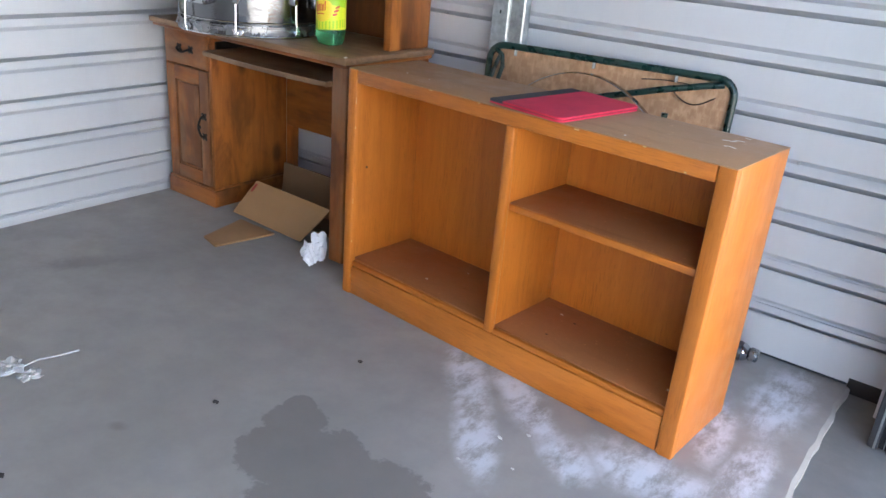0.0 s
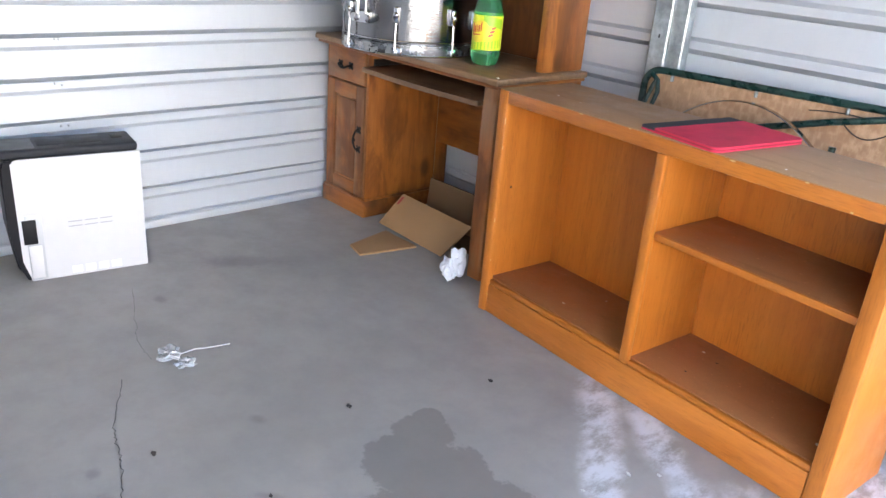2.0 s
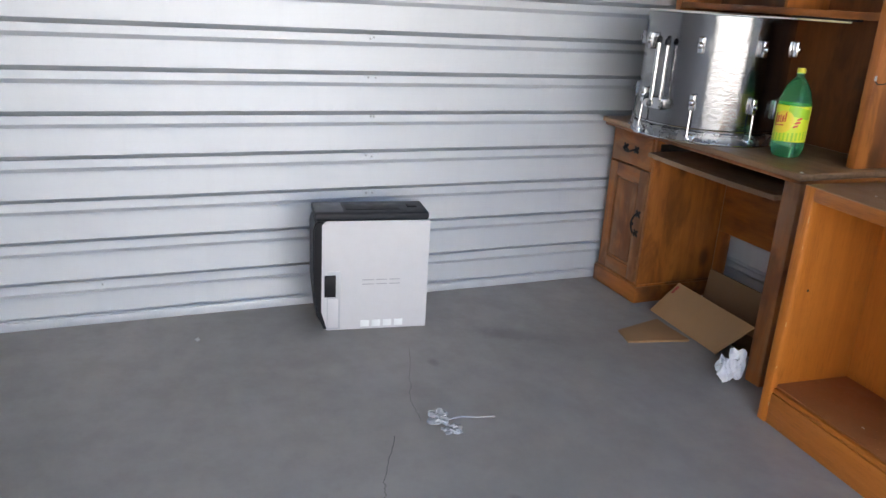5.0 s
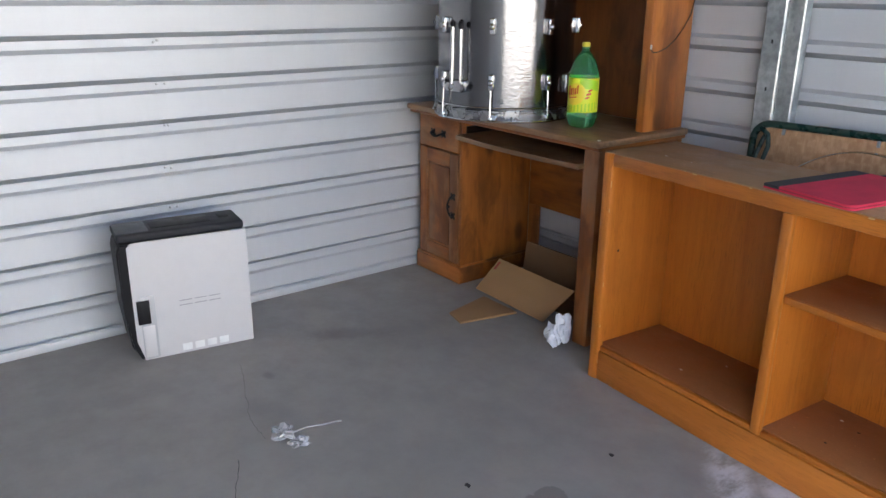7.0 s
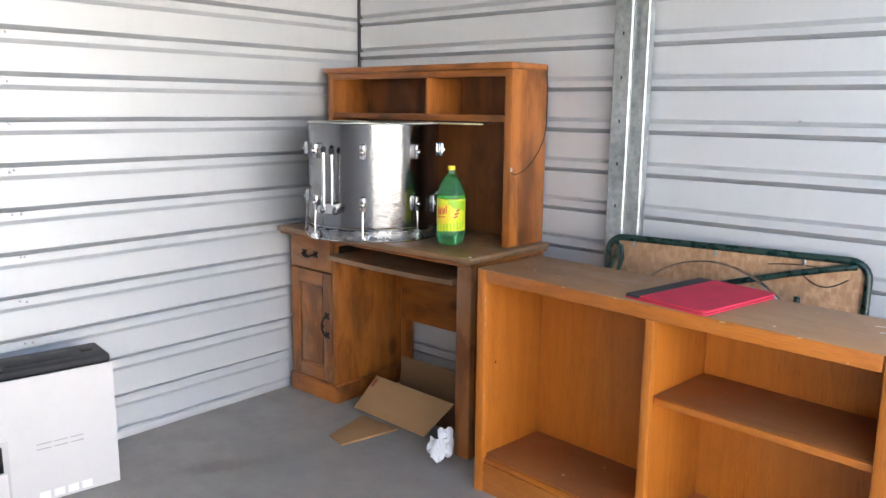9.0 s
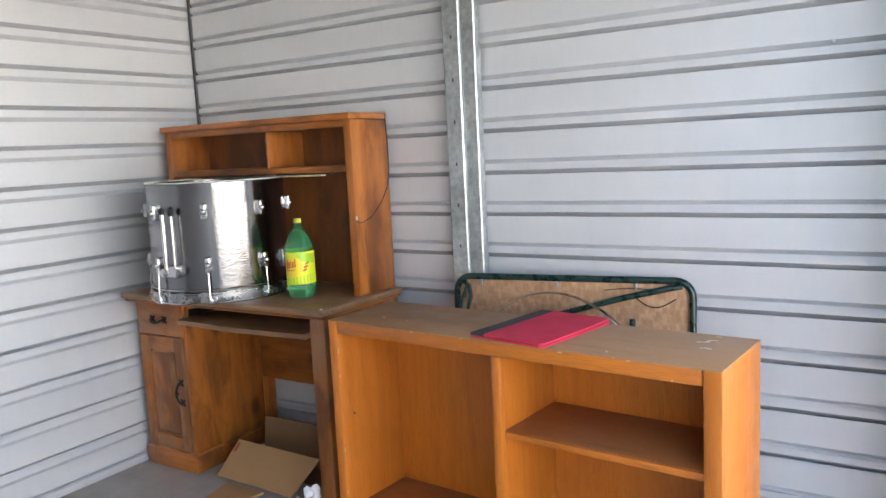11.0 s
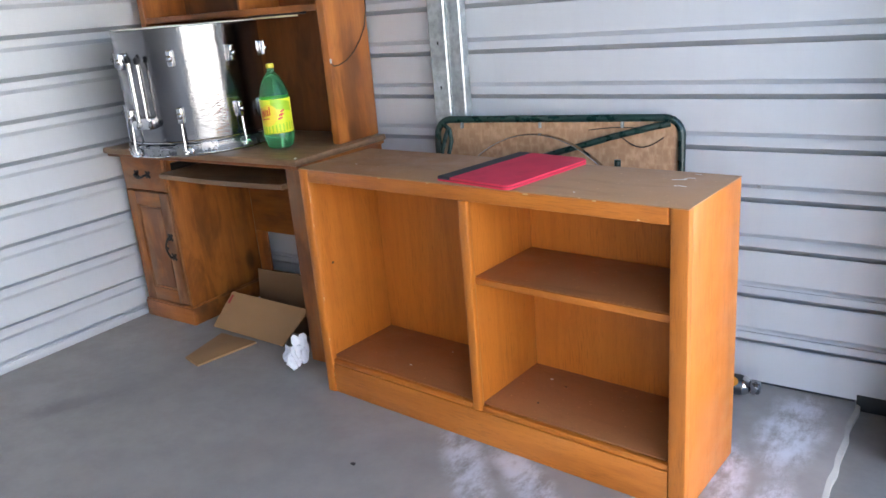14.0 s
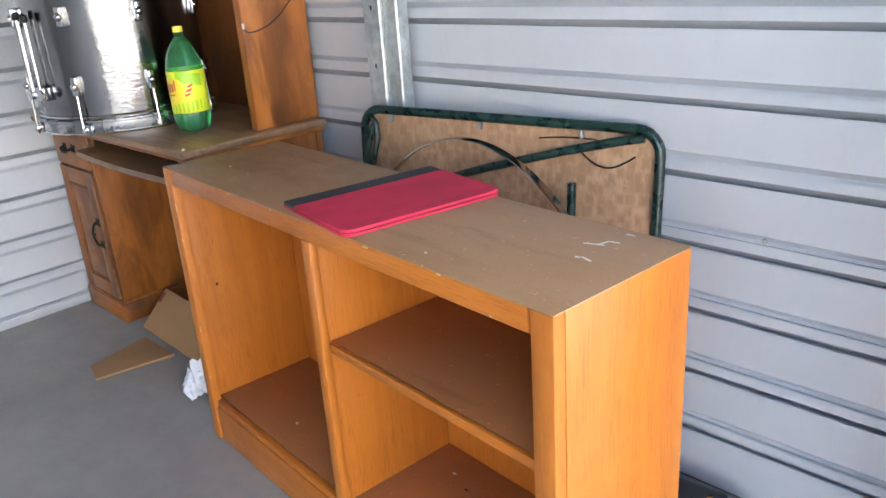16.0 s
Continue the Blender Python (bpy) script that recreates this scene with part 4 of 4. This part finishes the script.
PC_A, PC_B = Vector((-2.165, 0.932, 0)), Vector((-2.107, 1.338, 0))
tower(pose(PC_A.x, PC_A.y, 0, 0, 0, math.degrees(math.atan2(PC_B.y - PC_A.y, PC_B.x - PC_A.x))))


# ---- portfolio on the bookcase ----
def portfolio(m):
    f = thing("portfolio", m, "red zip portfolio with a grey spine lying on the bookcase", "portfolio")
    W, L = 0.250, 0.344

    def slab(x0, x1, z0, z1, r):
        bm = bmesh.new()
        pts = []
        for cx, cy, a0, rr in ((x1 - r, r, -90, r), (x1 - r, L - r, 0, r), (x0 + 0.002, L - 0.002, 90, 0.002), (x0 + 0.002, 0.002, 180, 0.002)):
            pts += [(cx + rr * math.cos(radians(a0 + 15 * k)), cy + rr * math.sin(radians(a0 + 15 * k))) for k in range(7)]
        lo = [bm.verts.new((x, y, z0)) for x, y in pts]
        hi = [bm.verts.new((x, y, z1)) for x, y in pts]
        for k in range(len(pts)):
            bm.faces.new((lo[k], lo[(k + 1) % len(pts)], hi[(k + 1) % len(pts)], hi[k]))
        bm.faces.new(lo)
        top = bm.faces.new(hi)
        bmesh.ops.bevel(bm, geom=top.edges[:], offset=0.0018, segments=2, affect='EDGES')
        return bm

    part("back_cover", slab(0.0, W, 0.0, 0.0045, 0.022), M_RED, f)
    part("inner_block", slab(0.0485, W - 0.004, 0.0047, 0.0075, 0.02), M_PAGES, f)
    part("front_cover", slab(0.0475, W, 0.0077, 0.0125, 0.022), M_RED, f)
    part("spine", slab(0.001, 0.047, 0.0047, 0.0120, 0.002), M_GREYCLOTH, f, "dark grey cloth spine")
    return f


portfolio(pose(-0.634, 2.104, 0.7685, 0, 0, -11.0))


# ---- folding table leaning on the partition ----
def folding_table(m):
    t = thing("folding_table", m, "folded table with green tube frame leaning on the wall", "table")
    W, H, r = 0.812, 0.828, 0.052
    ring = arc(r, r, r, 180, 270, 6) + arc(W - r, r, r, 270, 360, 6) + arc(W - r, H - r, r, 0, 90, 6) + arc(r, H - r, r, 90, 180, 6)
    part("frame_tube", tube(ring, 0.0115, 12, True), M_GREEN, t, "dark green steel tube frame")
    part("tabletop", box_bm(0.010, W - 0.010, 0.004, 0.014, 0.010, H - 0.010, 0.001), M_PLY, t, "rough brown plywood underside")
    # folded legs
    part("leg", tube([(0.10, -0.03, 0.616), (0.40, -0.028, 0.714), (0.60, -0.024, 0.771), (0.735, -0.018, 0.804), (0.78, -0.01, 0.812)], 0.010, 12), M_GREEN, t)
    part("leg", tube([(0.040, -0.026, 0.30), (0.042, -0.026, 0.68), (0.060, -0.02, 0.76), (0.052, -0.016, 0.796), (0.025, -0.01, 0.814)], 0.0075, 10), M_GREEN, t)
    part("leg", tube([(0.016, -0.024, 0.25), (0.018, -0.024, 0.70), (0.038, -0.018, 0.775), (0.045, -0.01, 0.798)], 0.0075, 10), M_GREEN, t)
    part("leg", tube([(0.628, -0.034, 0.05), (0.628, -0.034, 0.705)], 0.010, 12), M_GREEN, t)
    part("brace", tube([(0.62 + 0.14 * k / 12, -0.006, 0.782 - 0.036 * math.sin(math.pi * k / 12) - 0.012 * k / 12) for k in range(13)], 0.0018, 8), M_IRON, t)
    part("brace", tube([(0.53 + 0.20 * k / 8, -0.006, 0.792 + 0.008 * math.sin(math.pi * k / 8)) for k in range(9)], 0.0015, 8), M_IRON, t)
    for x in (0.09, 0.365, 0.63):
        part("clip", box_bm(x, x + 0.009, -0.011, 0.002, H - 0.030, H - 0.010, 0.003), M_GALV, t)
    return t


folding_table(pose(-0.972, 2.560, 0.0135, -3.8, 0, 8.2))

# bent chrome band standing between bookcase and table
def band(m):
    bm = bmesh.new()
    rows = []
    n = 64
    for k in range(n + 1):
        a = math.pi * k / n
        c = Vector((-0.465 * math.cos(a), 0, 0.802 * math.sin(a)))
        out = Vector((-0.802 * math.cos(a), 0, 0.465 * math.sin(a))).normalized()
        rows.append([bm.verts.new(c + out * o + Vector((0, y, 0))) for o, y in ((0.0, -0.012), (0.0025, -0.011), (0.0025, 0.011), (0.0, 0.012), (-0.002, 0.0))])
    for a, b in zip(rows, rows[1:]):
        for j in range(5):
            bm.faces.new((a[j], a[(j + 1) % 5], b[(j + 1) % 5], b[j]))
    bm.faces.new(rows[0])
    bm.faces.new(rows[-1])
    ob = part("metal_band", bm, M_BAND, None)
    ob.matrix_world = m
    return tagged(ob, "bent chrome metal band standing behind the bookcase", "band")


band(pose(-0.602, 2.592, 0.001, 0, 0, 5))


# ---- cardboard, paper, film ----
def card_panel(corners, thick, sag=0.0, seed=0):
    """A slightly bowed cardboard panel between four corners."""
    bm = bmesh.new()
    a, b, c, d = (Vector(p) for p in corners)
    nrm = (b - a).cross(d - a).normalized()
    n = 8
    grid = []
    for side in (0.0, thick):
        g = []
        for i in range(n + 1):
            row = []
            for j in range(n + 1):
                u, v = i / n, j / n
                p = a.lerp(b, u).lerp(d.lerp(c, u), v)
                p += nrm * (side + sag * math.sin(math.pi * u) * math.sin(math.pi * v) + 0.002 * noise.noise(Vector((u * 4, v * 4, seed))))
                row.append(bm.verts.new(p))
            g.append(row)
        grid.append(g)
    f, k = grid
    for i in range(n):
        for j in range(n):
            bm.faces.new((f[i][j], f[i + 1][j], f[i + 1][j + 1], f[i][j + 1]))
            bm.faces.new((k[i][j], k[i][j + 1], k[i + 1][j + 1], k[i + 1][j]))
    for i in range(n):
        for r in (0, n):
            bm.faces.new((f[i][r], f[i + 1][r], k[i + 1][r], k[i][r]))
            bm.faces.new((f[r][i], f[r][i + 1], k[r][i + 1], k[r][i]))
    return bm


carton = thing("cardboard_box", pose(-1.7, 2.3, 0.0), "torn open brown cardboard box under the desk", "box")
C0 = Vector((-1.7, 2.3, 0.0))
def rel(p):
    return Vector(p) - C0
front = part("front_flap", card_panel([rel(p) for p in ((-2.000, 2.318, 0.006), (-1.572, 2.300, 0.006), (-1.492, 2.385, 0.140), (-1.955, 2.412, 0.136))], 0.004, 0.004, 1), M_CARD, carton)
# inner flaps use the cardboard darkened for the shade within the box
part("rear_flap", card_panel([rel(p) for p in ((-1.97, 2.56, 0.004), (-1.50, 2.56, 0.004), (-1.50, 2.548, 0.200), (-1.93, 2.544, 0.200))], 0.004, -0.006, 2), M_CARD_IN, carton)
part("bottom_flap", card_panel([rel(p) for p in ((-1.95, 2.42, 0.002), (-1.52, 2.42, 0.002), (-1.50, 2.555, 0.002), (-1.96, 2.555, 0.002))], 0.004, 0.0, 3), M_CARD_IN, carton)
part("print_bar", card_panel([rel(p) for p in ((-1.953, 2.372, 0.100), (-1.941, 2.372, 0.100), (-1.929, 2.393, 0.131), (-1.941, 2.393, 0.131))], 0.001), M_PRINT, front)
loose = part("cardboard_piece", card_panel([(-1.858, 2.062, 0.001), (-1.757, 2.038, 0.001), (-1.700, 2.280, 0.003), (-1.905, 2.280, 0.003)], 0.008, 0.006, 5), M_CARD, None)
tagged(loose, "flat torn brown cardboard piece on the floor", "cardboard")


def crumple(centre, size, seed, flat=1.0):
    bm = bmesh.new()
    bmesh.ops.create_icosphere(bm, subdivisions=3, radius=1.0)
    for v in bm.verts:
        p = v.co.copy()
        r = 0.62 + 0.55 * noise.noise(p * 1.6 + Vector((seed, 0, 0))) + 0.35 * abs(noise.noise(p * 3.6 + Vector((0, seed, 0))))
        v.co = Vector((p.x * r * size[0], p.y * r * size[1], p.z * r * size[2]))
    low = min(v.co.z for v in bm.verts)
    for v in bm.verts:
        v.co += Vector(centre) + Vector((0, 0, -low))
    return bm


bm = crumple((-1.392, 2.222, 0.0), (0.048, 0.040, 0.072), 3)
join(bm, crumple((-1.432, 2.208, 0.0), (0.046, 0.034, 0.040), 8))
join(bm, crumple((-1.400, 2.190, 0.0), (0.030, 0.032, 0.055), 11))
tagged(part("paper_wad", bm, M_PAPER, None, sharp=True), "crumpled white paper lying on the floor", "paper")

bm = crumple((-1.435, 1.125, 0.0), (0.045, 0.045, 0.022), 5)
join(bm, crumple((-1.375, 1.145, 0.0), (0.03, 0.04, 0.014), 9))
join(bm, tube([(-1.435, 1.155, 0.006), (-1.432, 1.20, 0.010), (-1.42, 1.25, 0.006), (-1.407, 1.30, 0.008)], 0.0024, 6))
tagged(part("plastic_wrap", bm, M_FILM, None, sharp=True), "crumpled clear plastic film on the concrete floor", "wrapper")


# ---- spray can on the floor by the wall ----
def spray_can(m):
    c = thing("spray_can", m, "black spray can lying on the floor by the wall", "can")
    part("body", lathe([(0.028, 0.0), (0.032, 0.004), (0.032, 0.15), (0.029, 0.158)], 32), M_CANBODY, c)
    part("dome", lathe([(0.029, 0.1585), (0.030, 0.162), (0.022, 0.176), (0.014, 0.18)], 32), M_CHROME, c)
    part("cap", lathe([(0.0135, 0.1805), (0.022, 0.181), (0.023, 0.186), (0.021, 0.204), (0.017, 0.207)], 24), M_HOOP, c)
    bm = lathe([(0.014, 0.0), (0.014, 0.0012)], 24)
    bm.transform(Matrix.Rotation(radians(-40), 4, 'Z') @ pose(0.0, -0.0315, 0.133, 90, 0, 0))
    part("print_patch", bm, M_ORANGE, c)
    return c


spray_can(pose(-0.118, 2.664, 0.0325, 0, 90, 4))

# ---- small litter ----
def chip(x, y, size, z, mat, name, label, cat, seed):
    ob = part(name, crumple((x, y, z), (size, size * 0.6, size * 0.35), seed), mat, None, sharp=True)
    ob.data.name = name
    return tagged(ob, label, cat, cat + "s")


for k, (x, y, s) in enumerate(((-0.804, 1.819, 0.011), (-0.938, 1.407, 0.012), (-1.042, 0.912, 0.012), (-0.75, 1.06, 0.008))):
    chip(x, y, s, 0.0, M_DEBRIS, "dirt_crumb", "small dark dirt crumb on the concrete floor", "crumb", k)
for k, (x, y, s) in enumerate(((-2.19, 0.50, 0.016), (-0.30, 1.80, 0.010), (-0.25, 1.86, 0.008), (-0.33, 1.66, 0.007), (0.02, 2.18, 0.012), (0.06, 2.22, 0.01), (-0.21, 1.72, 0.006))):
    chip(x, y, s, 0.0, M_CHIP, "paint_chip", "pale paint chip on the concrete floor", "chip", 20 + k)
inner = BOOK
for k, (x, y, z, s) in enumerate(((0.15, 0.107, 0.767, 0.008), (0.25, 0.10, 0.767, 0.006), (0.95, 0.04, 0.767, 0.006),
                                  (0.30, 0.10, 0.1225, 0.010), (0.36, 0.24, 0.1225, 0.007), (0.74, 0.24, 0.1225, 0.010), (0.80, 0.22, 0.1225, 0.008), (0.78, 0.10, 0.1225, 0.008), (1.17, 0.10, 0.1225, 0.013))):
    p = inner @ Vector((x, y, z))
    s *= 0.65
    dark = k in (6, 7)
    chip(p.x, p.y, s, p.z, M_DEBRIS if dark else M_CHIP, "dirt_crumb" if dark else "paint_chip", "small dark crumb on the bookcase board" if dark else "pale paint chip on the bookcase board", "crumb" if dark else "chip", 40 + k)

scrape = thing("paint_scrape", inner @ pose(1.13, 0.24, 0.7681), "thin white paint scrape across the bookcase top", "scrape")
for x, y, w, turn in ((0.002, -0.005, 0.030, 20), (0.008, 0.006, 0.024, 75), (0.020, 0.020, 0.018, 10), (-0.012, -0.010, 0.010, 50), (0.030, -0.062, 0.022, -15), (0.015, -0.064, 0.008, 10), (0.020, 0.062, 0.016, 0)):
    part("stroke", box_bm(-w / 2, w / 2, -0.0020, 0.0020, 0.0, 0.0007, 0.0003), M_CHIP, scrape, sharp=True).matrix_basis = pose(x, y, 0, 0, 0, turn)

chip(-1.322, 2.262, 0.009, 0.7605, M_CHIP, "paint_chip", "pale chipped corner on the desk top", "chip", 71)

# ---- far distance beyond the apron ----
far_wall = thing("far_building", pose(-14, 52, -0.13), "long low white building with pale blue doors far away", "building")
box("wall_body", (0, 60, 0, 6, 0, 2.0), M_FACADE, far_wall, 0.01)
box("roof", (-0.05, 60.05, -0.12, 6.2, 2.0005, 2.3), M_JAMB, far_wall, 0.03)
for k in range(12):
    box("door", (0.6 + 5 * k, 5.2 + 5 * k, -0.03, -0.002, 0.05, 1.85), M_BLUEWALL, far_wall, 0.01)


def tree(m, seed, height):
    rnd = random.Random(seed)
    t = thing("tree", m, "sunlit yellowish green broadleaf tree behind the far building", "tree", "trees behind the building")
    bm = tube([(0, 0, 0), (0.08, 0.05, height * 0.25), (-0.05, 0.1, height * 0.5), (0.05, 0, height * 0.8)], 0.11, 10)
    for k in range(9):
        a, z = rnd.uniform(0, 6.28), height * rnd.uniform(0.15, 0.7)
        L = height * rnd.uniform(0.2, 0.4)
        tube([(0, 0, z), (L * 0.5 * math.cos(a), L * 0.5 * math.sin(a), z + 0.3 * L), (L * math.cos(a), L * math.sin(a), z + 0.55 * L)], 0.05, 6, False, bm)
    part("trunk", bm, M_BARK, t)
    verts, faces = [], []
    for k in range(300):
        a, z = rnd.uniform(0, 6.28), rnd.uniform(0.04, 1.0)
        rad = height * 0.42 * math.sqrt(max(0.05, 1 - (z - 0.5) ** 2 * 3)) * rnd.uniform(0.35, 1.05)
        c = Vector((rad * math.cos(a), rad * math.sin(a), height * z))
        for j in range(22):
            p = c + Vector((rnd.gauss(0, 0.32), rnd.gauss(0, 0.32), rnd.gauss(0, 0.26)))
            u = Vector((rnd.gauss(0, 1), rnd.gauss(0, 1), rnd.gauss(0, 0.6))).normalized()
            w = u.orthogonal().normalized()
            s = rnd.uniform(0.07, 0.15)
            i = len(verts)
            verts += [p - u * s, p + w * s * 0.5, p + u * s, p - w * s * 0.5]
            faces.append((i, i + 1, i + 2, i + 3))
    me = bpy.data.meshes.new("crown")
    me.from_pydata([tuple(v) for v in verts], [], faces)
    me.materials.append(M_LEAF)
    new("crown", me).parent = t


for k, (x, y, h) in enumerate(((-6, 62, 8.5), (-1, 63, 9), (3, 62, 8.4), (7, 63, 9.2), (12, 62, 8.2), (18, 63, 9), (24, 62, 8.5))):
    tree(pose(x, y, -0.13), k, h)
